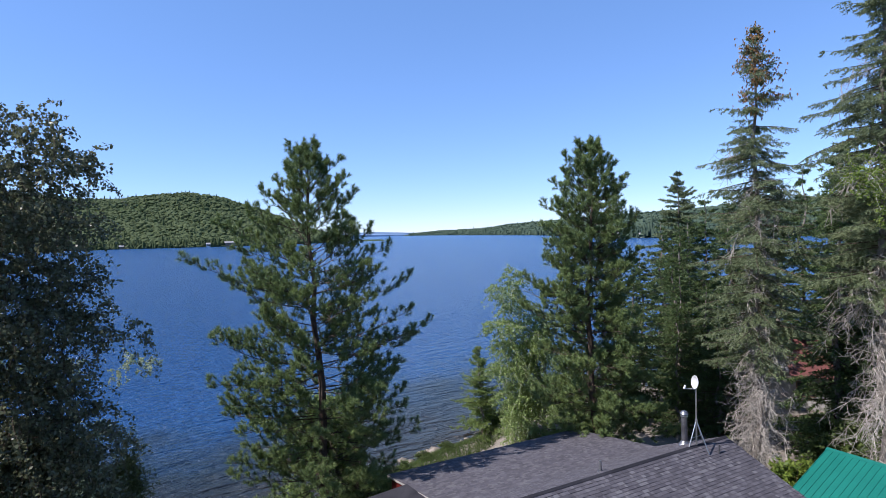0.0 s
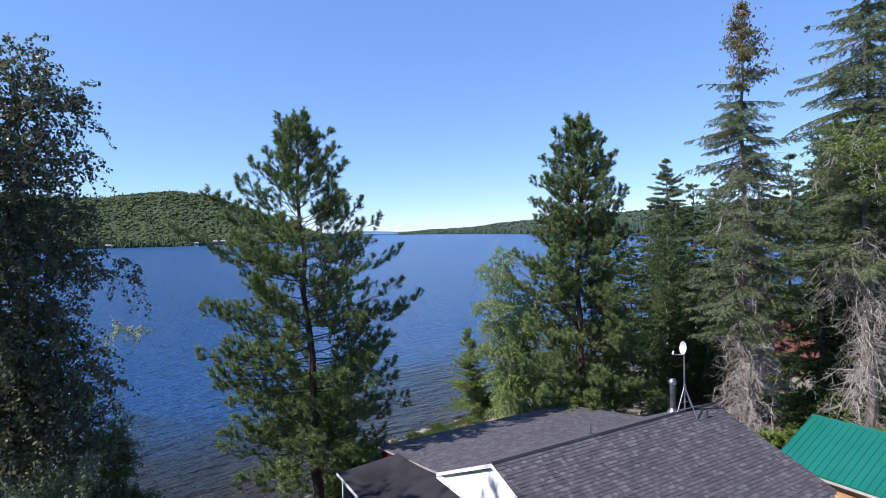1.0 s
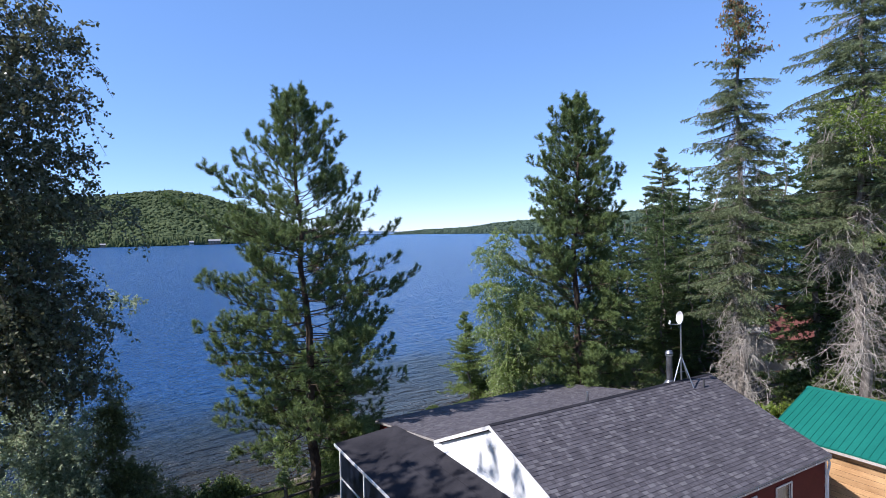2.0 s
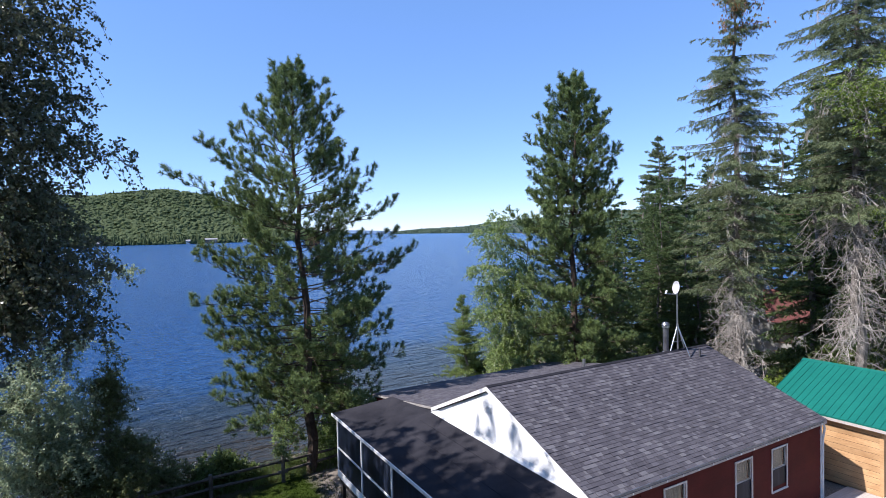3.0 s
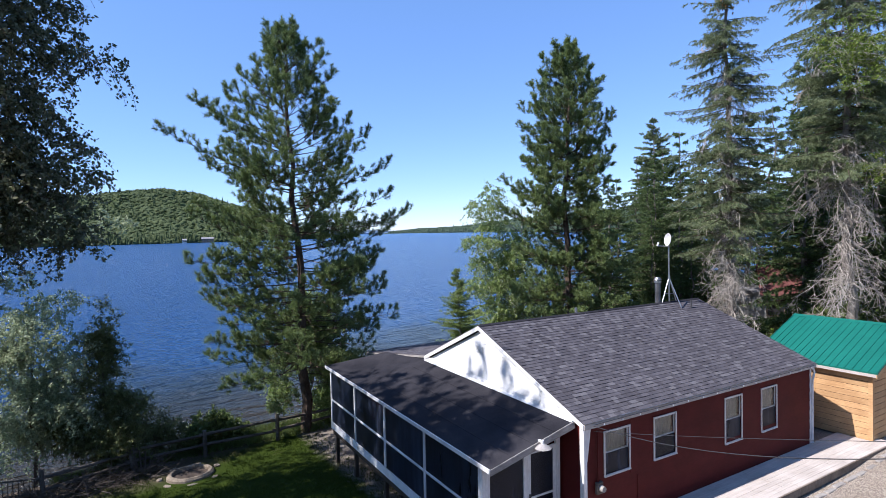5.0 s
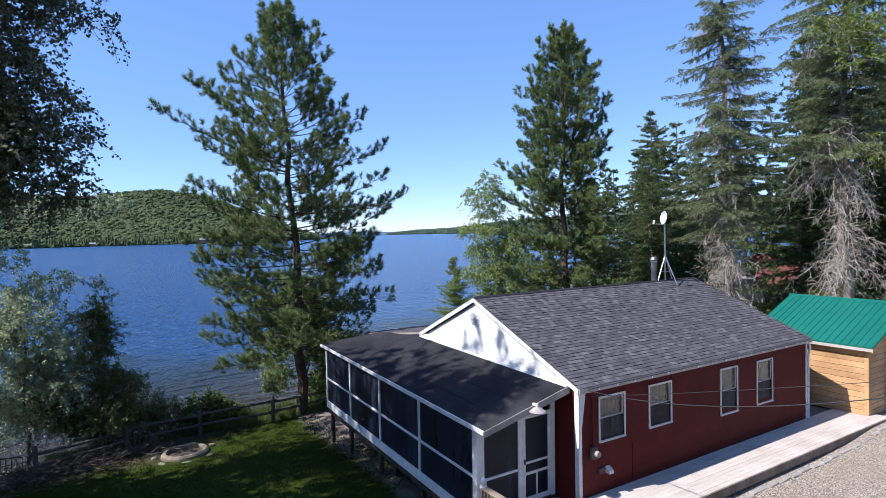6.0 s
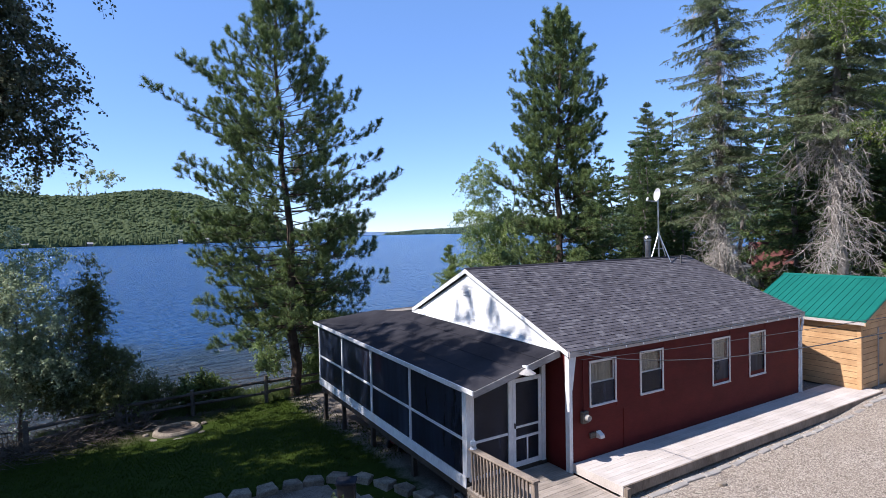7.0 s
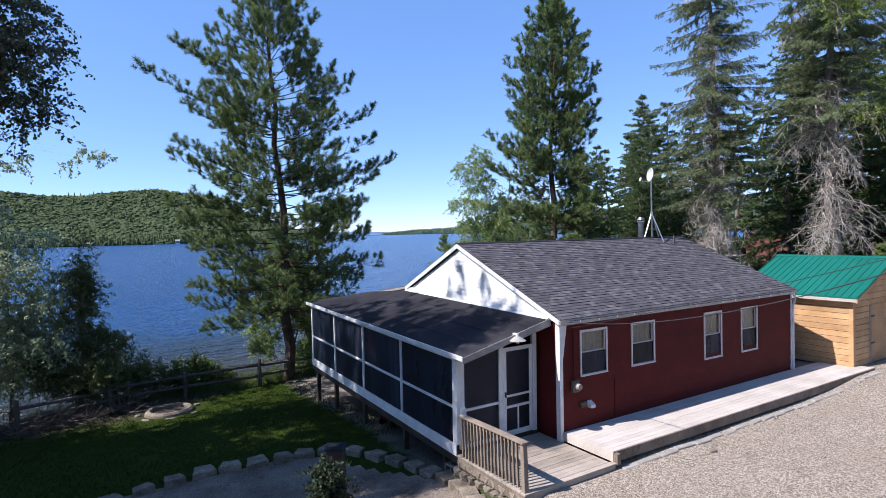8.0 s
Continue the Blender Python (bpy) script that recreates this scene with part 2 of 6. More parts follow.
def water_mat():
    m, nt, b = nodes_of("lake_water")
    pos = world_pos(nt)
    sep = nt.nodes.new("ShaderNodeSeparateXYZ")
    nt.links.new(pos, sep.inputs[0])
    # shallows over brown sand near the beach, deep blue further out
    bay = nt.nodes.new("ShaderNodeMapRange")
    bay.interpolation_type = "SMOOTHSTEP"
    for i, v in ((1, 3.0), (2, 17.0), (3, 26.5), (4, 32.7)):
        bay.inputs[i].default_value = v
    nt.links.new(sep.outputs["X"], bay.inputs[0])
    off = math_node(nt, "SUBTRACT", sep.outputs["Y"], bay.outputs[0])
    wob = noise_tex(nt, pos, 0.12, 4)
    depth = math_node(nt, "ADD", math_node(nt, "MULTIPLY", off, 1 / 25), math_node(nt, "MULTIPLY", math_node(nt, "SUBTRACT", wob, 0.5), 0.9), True)
    col = ramp(nt, depth, ((0.0, (0.038, 0.032, 0.023)), (0.45, (0.024, 0.042, 0.066)), (0.8, (0.024, 0.078, 0.195)), (1.0, (0.02, 0.078, 0.215))))
    nt.links.new(col, b.inputs["Base Color"])
    b.inputs["Roughness"].default_value = 0.2
    b.inputs["IOR"].default_value = 1.333
    b.inputs["Specular IOR Level"].default_value = 0.3
    w1 = noise_tex(nt, pos, 0.55, 3, 0.55, (0.45, 1.3, 1))
    w2 = noise_tex(nt, pos, 2.2, 3, 0.6, (0.5, 1.4, 1))
    w4 = noise_tex(nt, pos, 1.1, 2, 0.5, (0.3, 1.5, 1))
    w3 = noise_tex(nt, pos, 0.06, 2, 0.5, (0.5, 1.6, 1))
    h = math_node(nt, "ADD", math_node(nt, "MULTIPLY", w1, 1.0), math_node(nt, "ADD", math_node(nt, "MULTIPLY", w2, 0.9), math_node(nt, "ADD", math_node(nt, "MULTIPLY", w4, 1.3), math_node(nt, "MULTIPLY", w3, 1.2))))
    bumped(nt, b, h, 1.0, 1.0)
    return m


def ground_mat():
    """Lawn, bare trodden soil, forest litter and, by the water, sand and pebbles."""
    m, nt, b = nodes_of("ground_cover")
    pos = world_pos(nt)
    sep = nt.nodes.new("ShaderNodeSeparateXYZ")
    nt.links.new(pos, sep.inputs[0])
    big, mid, fine = noise_tex(nt, pos, 0.45, 4), noise_tex(nt, pos, 3.0, 4), noise_tex(nt, pos, 28.0, 4, 0.7)
    # grass kept extra dark, with part of the trees' shade in its colour
    grass = ramp(nt, math_node(nt, "ADD", math_node(nt, "MULTIPLY", mid, 0.5), math_node(nt, "MULTIPLY", fine, 0.5)), ((0.3, (0.016, 0.028, 0.004)), (0.7, (0.042, 0.062, 0.009))))
    earth = ramp(nt, fine, ((0.3, (0.045, 0.034, 0.025)), (0.7, (0.13, 0.105, 0.078))))
    col = mix(nt, math_node(nt, "MULTIPLY", math_node(nt, "SUBTRACT", big, 0.66), 7, True), grass, earth)
    bare = nt.nodes.new("ShaderNodeMapRange")
    for i, v in ((1, 21.8), (2, 23.6), (3, 0.0), (4, 1.0)):
        bare.inputs[i].default_value = v
    nt.links.new(math_node(nt, "ADD", math_node(nt, "SUBTRACT", sep.outputs["Y"], math_node(nt, "MULTIPLY", math_node(nt, "MAXIMUM", math_node(nt, "SUBTRACT", sep.outputs["X"], 1.0), 0.0), 0.5)), math_node(nt, "MULTIPLY", mid, 1.6)), bare.inputs[0])
    col = mix(nt, bare.outputs[0], col, earth)
    worn = math_node(nt, "MULTIPLY", math_node(nt, "SUBTRACT", math_node(nt, "ADD", sep.outputs["X"], mid), 7.1), 1.6, True)
    gravelly = ramp(nt, fine, ((0.3, (0.1, 0.084, 0.068)), (0.7, (0.32, 0.28, 0.235))))
    col = mix(nt, worn, col, gravelly)
    sand = ramp(nt, fine, ((0.3, (0.09, 0.075, 0.06)), (0.7, (0.24, 0.21, 0.17))))
    low = math_node(nt, "MULTIPLY", math_node(nt, "SUBTRACT", math_node(nt, "ADD", -2.32, math_node(nt, "MULTIPLY", mid, 0.25)), sep.outputs["Z"]), 6, True)
    col = mix(nt, low, col, sand)
    nt.links.new(col, b.inputs["Base Color"])
    b.inputs["Roughness"].default_value = 0.95
    b.inputs["Specular IOR Level"].default_value = 0.05
    bumped(nt, b, fine, 0.7, 0.03)
    return m


def gravel_mat():
    m, nt, b = nodes_of("gravel")
    pos = world_pos(nt)
    v = add(nt, "ShaderNodeTexVoronoi", Scale=48.0)
    nt.links.new(pos, v.inputs["Vector"])
    big = noise_tex(nt, pos, 0.5, 4)
    sep = nt.nodes.new("ShaderNodeSeparateColor")
    nt.links.new(v.outputs["Color"], sep.inputs[0])
    stone = ramp(nt, sep.outputs[0], ((0.05, (0.12, 0.092, 0.07)), (0.5, (0.28, 0.228, 0.175)), (0.95, (0.52, 0.45, 0.365))))
    dirt = mix(nt, math_node(nt, "MULTIPLY", math_node(nt, "SUBTRACT", big, 0.47), 1.4, True), stone, (0.25, 0.2, 0.145))
    nt.links.new(dirt, b.inputs["Base Color"])
    b.inputs["Roughness"].default_value = 0.9
    inv = math_node(nt, "SUBTRACT", 1.0, v.outputs["Distance"])
    bumped(nt, b, inv, 0.8, 0.02)
    return m




def shingle_mat(name, islands, pale=0.118):
    """Granule-coated tabs: mostly charcoal, some plum grey, a few pale."""
    m, nt, b = nodes_of(name)
    pos = world_pos(nt)
    r = island_random(nt) if islands else piece_random(nt)
    tone = ramp(nt, r, ((0.0, (0.05, 0.045, 0.053)), (0.5, (0.07, 0.064, 0.073)), (0.82, (0.086, 0.079, 0.089)), (0.95, (pale, pale * 0.94, pale))))
    grain, big = noise_tex(nt, pos, 110.0, 2, 0.7), noise_tex(nt, pos, 0.9, 4)
    k = math_node(nt, "ADD", math_node(nt, "MULTIPLY", grain, 0.7), math_node(nt, "ADD", math_node(nt, "MULTIPLY", big, 0.5), 0.4))
    hs = add(nt, "ShaderNodeHueSaturation")
    nt.links.new(k, hs.inputs["Value"])
    nt.links.new(tone, hs.inputs["Color"])
    nt.links.new(hs.outputs[0], b.inputs["Base Color"])
    b.inputs["Roughness"].default_value = 0.9
    bumped(nt, b, grain, 0.5, 0.006)
    return m


M["shingle"], M["shingle_joined"], M["shingle_plain"] = shingle_mat("shingle", False), shingle_mat("shingle_joined", True), shingle_mat("shingle_plain", True, 0.1)
M["glass"], M["screen"], M["water"], M["ground"], M["gravel"] = glass_mat(), screen_mat(), water_mat(), ground_mat(), gravel_mat()


# ---- building helpers ----
def mesh_object(name, bm, material, parent=None, label=""):
    me = bpy.data.meshes.new(name)
    bm.to_mesh(me)
    bm.free()
    me.materials.append(M[material])
    ob = new(name, me)
    ob.parent = parent
    if label:
        ob["label"] = label
    return ob


def part(name, bm, material, parent, label=""):
    return mesh_object(name, bm, material, parent, label)


def tri_object(name, tris, material, parent=None, label="", smooth=False):
    """One mesh from an (n, 3, 3) array of loose triangles, or (n, 4, 3) of loose quads."""
    n, k = tris.shape[:2]
    me = bpy.data.meshes.new(name)
    me.vertices.add(n * k)
    me.vertices.foreach_set("co", np.ascontiguousarray(tris, dtype=np.float32).ravel())
    me.loops.add(n * k)
    me.loops.foreach_set("vertex_index", np.arange(n * k, dtype=np.int32))
    me.polygons.add(n)
    me.polygons.foreach_set("loop_start", np.arange(0, n * k, k, dtype=np.int32))
    me.polygons.foreach_set("loop_total", np.full(n, k, dtype=np.int32))
    me.update(calc_edges=True)
    me.materials.append(M[material])
    ob = new(name, me)
    ob.parent = parent
    if label:
        ob["label"] = label
    if parent and name in ("limb_frame", "branch_frame", "crown", "dead_skirt", "cone_mass"):
        ob["kind"] = "stuff"
    return ob


def thing(name, label, category, group="", kind="", at=(0, 0, 0), turn=0):
    e = new(name)
    e.empty_display_size = 0.2
    e.matrix_world = pose(*at, 0, 0, turn)
    return tagged(e, label, category, group, kind)


def add_box(bm, x0, x1, y0, y1, z0, z1, bevel=0.0, m=None):
    r = bmesh.ops.create_cube(bm, size=1.0)["verts"]
    t = Matrix.Translation(((x0 + x1) / 2, (y0 + y1) / 2, (z0 + z1) / 2)) @ Matrix.Diagonal((x1 - x0, y1 - y0, z1 - z0, 1))
    bmesh.ops.transform(bm, matrix=(m @ t) if m else t, verts=r)
    if bevel:
        es = {e for v in r for e in v.link_edges}
        bmesh.ops.bevel(bm, geom=list(es), offset=bevel, segments=1, affect="EDGES", profile=0.5)
    return bm


def box(x0, x1, y0, y1, z0, z1, bevel=0.0, m=None):
    return add_box(bmesh.new(), x0, x1, y0, y1, z0, z1, bevel, m)


def add_tube(bm, p, q, r0, r1=None, sides=10):
    p, q = Vector(p), Vector(q)
    d = q - p
    m = Matrix.Translation((p + q) / 2) @ d.to_track_quat("Z", "Y").to_matrix().to_4x4()
    bmesh.ops.create_cone(bm, cap_ends=True, segments=sides, radius1=r0, radius2=r0 if r1 is None else r1, depth=d.length, matrix=m)
    return bm


def tube(p, q, r0, r1=None, sides=10):
    return add_tube(bmesh.new(), p, q, r0, r1, sides)


def prism(points, axis, a, b):
    """A closed outline in a plane, drawn out along an axis from a to b. axis x: points are (y, z); y: (x, z); z: (x, y)."""
    bm = bmesh.new()
    put = {"x": lambda u, v, w: (w, u, v), "y": lambda u, v, w: (u, w, v), "z": lambda u, v, w: (u, v, w)}[axis]
    lo, hi = [bm.verts.new(put(u, v, a)) for u, v in points], [bm.verts.new(put(u, v, b)) for u, v in points]
    n = len(points)
    bm.faces.new(lo)
    bm.faces.new(hi[::-1])
    for i in range(n):
        bm.faces.new((lo[i], hi[i], hi[(i + 1) % n], lo[(i + 1) % n]))
    bmesh.ops.recalc_face_normals(bm, faces=bm.faces[:])
    return bm


def step(a, b, v):
    t = min(1.0, max(0.0, (v - a) / (b - a)))
    return t * t * (3 - 2 * t)


def rock_bm(rx, ry, rz, seed, cuts=1, rough=0.22, flat=0.8):
    bm = bmesh.new()
    bmesh.ops.create_icosphere(bm, subdivisions=cuts, radius=1.0)
    for v in bm.verts:
        k = 1 + rough * noise.noise(v.co * 1.6 + Vector((seed * 3.1, seed, 0)))
        c = v.co * k
        v.co = (rx * max(-flat, min(flat, c.x)), ry * max(-flat, min(flat, c.y)), rz * max(-flat, min(flat, c.z)))
    return bm


# ---- ground, water, far shores ----
def shore_y(x):
    return 26.5 + 6.2 * step(3, 17, x) + 0.5 * math.sin(x * 0.35) + 30 * step(60, 160, x) - 6 * step(-8, -60, x)


def ground_z(x, y):
    ys = shore_y(x)
    yard = -0.55 - 0.65 * step(5.6, 11.5, y) * step(7.25, 6.75, x) - 0.65 * step(8.6, 11.5, y) * step(6.75, 7.25, x) * step(21.5, 19, x)
    yard += 0.18 * step(17, 21, x)
    back = -0.55 * step(13.5, 23.0, y) * step(26, 19, x)
    z = yard + back
    z += (LAKE - 0.03 - z) * step(ys - 2.4, ys, y)
    z -= 3.0 * step(ys - 1.0, ys + 14, y) + 4 * step(ys + 22, ys + 90, y)
    z += 0.05 * noise.noise(Vector((x * 0.5, y * 0.5, 0)))
    return z


def grid_lines(stops):
    out = []
    for a, b, d in stops:
        n = max(1, round((b - a) / d))
        out += [a + (b - a) * i / n for i in range(n)]
    return out + [stops[-1][1]]


gx = grid_lines(((-4400, -200, 600), (-200, -20, 15), (-20, 34, 0.5), (34, 200, 10), (200, 4400, 600)))
gy = grid_lines(((-4400, -200, 600), (-200, -10, 15), (-10, 44, 0.5), (44, 200, 10), (200, 4400, 600)))
gv = [(x, y, ground_z(x, y)) for y in gy for x in gx]
nx = len(gx)
gf = [(j * nx + i, j * nx + i + 1, (j + 1) * nx + i + 1, (j + 1) * nx + i) for j in range(len(gy) - 1) for i in range(nx - 1)]
gm = bpy.data.meshes.new("ground")
gm.from_pydata(gv, [], gf)
gm.materials.append(M["ground"])
gm.polygons.foreach_set("use_smooth", [True] * len(gf))
ground = tagged(new("ground", gm), "sloping lakeside ground of lawn, bare soil and sandy beach", "ground", kind="structure")

wm = bpy.data.meshes.new("water")
wm.from_pydata([(-4500, 20, LAKE), (4500, 20, LAKE), (4500, 4600, LAKE), (-4500, 4600, LAKE)], [], [(0, 1, 2, 3)])
wm.materials.append(M["water"])
water = tagged(new("water", wm), "rippled deep blue lake with brown shallows by the beach", "lake", kind="structure")

# gravel drive, laid on the ground before the deck
dx, dy = grid_lines(((5.6, 40, 0.6),)), grid_lines(((-14, 8.2, 0.6),))


def drive_edge(x, y):
    return x - (1.0 * noise.noise(Vector((0.3, y * 0.35, 2))) + 1.4 * step(7, 2, y))


dv = [(drive_edge(x, y) if i == 0 else x, y, ground_z(x, y) + (0.012 if 0 < i else -0.02)) for y in dy for i, x in enumerate(dx)]
nd = len(dx)
df = [(j * nd + i, j * nd + i + 1, (j + 1) * nd + i + 1, (j + 1) * nd + i) for j in range(len(dy) - 1) for i in range(nd - 1)]
dm = bpy.data.meshes.new("gravel_drive")
dm.from_pydata(dv, [], df)
dm.materials.append(M["gravel"])
dm.polygons.foreach_set("use_smooth", [True] * len(df))
drive = tagged(new("gravel_drive", dm), "pale grey gravel drive along the deck", "gravel drive", kind="structure")


def interp(table, v):
    return float(np.interp(v, [a for a, _ in table], [b for _, b in table]))


def hill(name, label, shore, crest, height, b0, b1, forest, count, size, seed):
    """A wooded hill across the lake. Tables by bearing (degrees from +y, clockwise): distance of shore and crest, height of the crest."""
    rng = np.random.default_rng(seed)

    def surf(b, u):
        r0, r1, h = interp(shore, b), interp(crest, b), interp(height, b)
        r = r0 + (r1 - r0) * u
        x, y = r * math.sin(radians(b)), r * math.cos(radians(b))
        up = math.sin(min(u, 1.0) * math.pi / 2) ** 1.2 if u <= 1 else 1 - 0.6 * (u - 1) ** 2
        lump = noise.noise(Vector((x * 0.004, y * 0.004, seed))) * 0.1 + noise.noise(Vector((x * 0.015, y * 0.015, seed))) * 0.04
        return x, y, LAKE + 0.8 + (h - LAKE) * (up + lump * min(1, u * 2))

    nb, nu = 90, 24
    verts = [surf(b0 + (b1 - b0) * i / nb, 1.6 * j / nu) if j else (*surf(b0 + (b1 - b0) * i / nb, 0)[:2], LAKE - 1) for j in range(nu + 1) for i in range(nb + 1)]
    faces = [(j * (nb + 1) + i, j * (nb + 1) + i + 1, (j + 1) * (nb + 1) + i + 1, (j + 1) * (nb + 1) + i) for j in range(nu) for i in range(nb)]
    me = bpy.data.meshes.new(name)
    me.from_pydata(verts, [], faces)
    me.materials.append(M["hill_soil"])
    tagged(new(name, me), label, "hill", kind="structure")
    # crowns: lumpy six-sided domes and cones
    out = []
    ang = np.linspace(0, 2 * np.pi, 6)[:5]
    for k in range(count):
        u = rng.random() ** 1.5 * 1.12 + 0.004
        b = b0 + (b1 - b0) * rng.random()
        if interp(height, b) < 4:
            continue
        x, y, z = surf(b, u)
        cone = rng.random() < (0.7 if u < 0.05 else 0.04)
        s = size * (0.55 + 0.9 * rng.random() ** 2)
        h, w = (s * 1.4, s * 0.3) if cone else (s * 0.7, s * 0.62)
        pts = []
        for f, rr in ((0.1, 0.9), (0.6, 0.45 if cone else 0.85)):
            rad = w * rr * (0.7 + 0.6 * rng.random(5))
            a = ang + rng.random()
            pts.append(np.stack((x + rad * np.cos(a), y + rad * np.sin(a), z - 1 + h * f + 0.1 * h * rng.standard_normal(5)), 1))
        top = np.array((x, y, z - 1 + h))
        p, q = pts
        p2, q2 = np.roll(p, -1, 0), np.roll(q, -1, 0)
        out += [np.stack((p, p2, q2), 1), np.stack((p, q2, q), 1), np.stack((q, q2, np.broadcast_to(top, (5, 3))), 1)]
    tri = np.concatenate(out)
    ob = tri_object("far_woods", tri, forest)
    tagged(ob, "dense mixed green woods on the far shore", "woods", kind="stuff")


hill("hill_west", "rounded wooded hill across the lake", ((-30, 1150), (-2, 1230), (6, 1130), (13, 1150), (24, 1300)),
     ((-30, 1900), (0, 1850), (8, 1750), (14, 1600), (24, 1500)), ((-30, 150), (-9.4, 143), (-3.3, 126), (0.8, 131), (4.6, 134), (7.7, 120), (10.3, 90), (12.9, 60), (16, 26), (18.5, 4), (20, -2), (24, -4)),
     -30, 24, "forest_left", 26000, 8.8, 3)
hill("hill_east", "long low wooded ridge across the lake", ((25.0, 3900), (27, 3700), (30, 2900), (34, 2150), (40, 1400), (48, 800), (60, 700), (75, 700)),
     ((25, 4000), (27, 4100), (30, 3900), (34, 3300), (40, 2900), (48, 2500), (75, 1900)), ((25, 0), (26, 8), (28.7, 22), (32.7, 25), (35.6, 42), (38, 48), (47, 58), (56, 72), (65, 82), (75, 85)),
     25.0, 75, "forest_right_hazy", 9000, 12, 5)
# flat mountain outline; its pale blue is painted haze
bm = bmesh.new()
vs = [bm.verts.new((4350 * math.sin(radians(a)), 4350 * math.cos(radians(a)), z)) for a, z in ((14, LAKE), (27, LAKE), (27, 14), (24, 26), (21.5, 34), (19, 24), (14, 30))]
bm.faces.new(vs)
tagged(mesh_object("backdrop", bm, "far_haze_blue"), "far mountains on the horizon, haze in their pale blue", "mountains", kind="structure")


# ---- plants ----
def unit(v):
    return v / np.maximum(np.linalg.norm(v, axis=-1, keepdims=True), 1e-9)


def perp(d, rng):
    return unit(np.cross(d, rng.standard_normal(d.shape)))


def tubes(seg, sides=5):
    """Tapered sticks as quads. seg: rows of p (3), q (3), r0, r1."""
    seg = np.asarray(seg, float)
    p, q, r0, r1 = seg[:, 0:3], seg[:, 3:6], seg[:, 6:7], seg[:, 7:8]
    d = unit(q - p)
    ref = np.where(np.abs(d[:, 2:3]) > 0.9, np.array([[1.0, 0, 0]]), np.array([[0, 0, 1.0]]))
    u = unit(np.cross(d, ref))
    v = np.cross(d, u)
    quads = []
    for i in range(sides):
        a, b = 2 * np.pi * i / sides, 2 * np.pi * (i + 1) / sides
        ea, eb = np.cos(a) * u + np.sin(a) * v, np.cos(b) * u + np.sin(b) * v
        quads.append(np.stack((p + ea * r0, p + eb * r0, q + eb * r1, q + ea * r1), 1))
    return np.concatenate(quads)


def needles(base, heading, rng, per, length, width, spread):
    """per thin triangles from each base point, round its heading."""
    n = len(base)
    b = np.repeat(base, per, 0)
    h = np.repeat(heading, per, 0)
    d = unit(h + spread * rng.standard_normal((n * per, 3)))
    ln = length * (0.7 + 0.6 * rng.random((n * per, 1)))
    s = perp(d, rng) * width * 0.5
    return np.stack((b - s, b + s, b + d * ln), 1)


def leaves(base, rng, length, width, droop=0.5):
    n = len(base)
    d = unit(rng.standard_normal((n, 3)) + np.array([0, 0, -droop]))
    ln = length * (0.65 + 0.7 * rng.random((n, 1)))
    s = perp(d, rng) * width * 0.5 * (0.7 + 0.6 * rng.random((n, 1)))
    mid = base + d * ln * 0.45
    return np.stack((base, mid + s, base + d * ln, mid - s), 1)


def curve_points(p, d, length, bend, n):
    """n + 1 points from p along d, bent by the vector bend towards the end."""
    t = np.linspace(0, 1, n + 1)[:, None]
    return p + d * length * t + bend * length * t * t


def trunk_rows(base, top, r, n=10, lean=0.15, rng=None):
    pts = [np.array(base) + (np.array(top) - np.array(base)) * i / n + (0 if i in (0, n) else 1) * lean * np.array([rng.standard_normal(), rng.standard_normal(), 0]) for i in range(n + 1)]
    rows = []
    for i in range(n):
        k0, k1 = 1 - i / n, 1 - (i + 1) / n
        rows.append((*pts[i], *pts[i + 1], r * (0.1 + 0.9 * k0), r * (0.1 + 0.9 * k1)))
    return pts, rows


def along(pts, z):
    zs = [p[2] for p in pts]
    return np.array([np.interp(z, zs, [p[i] for p in pts]) for i in range(3)])


def brush_needles(tb, th, rng, per, length, width):
    """Bottle brushes: per needles round each shoot th from tb, splayed and pointing on."""
    b, h = np.repeat(tb, per, 0), np.repeat(th, per, 0)
    n = len(b)
    axis = unit(h)
    u = rng.random((n, 1)) ** 0.8
    d = unit(axis * (0.35 + 0.75 * u * rng.random((n, 1))) + perp(axis, rng) * 0.75)
    ln = length * (0.7 + 0.5 * rng.random((n, 1)))
    p = b + h * u
    w = perp(d, rng) * width * 0.5
    return np.stack((p - w, p + w, p + d * ln), 1)


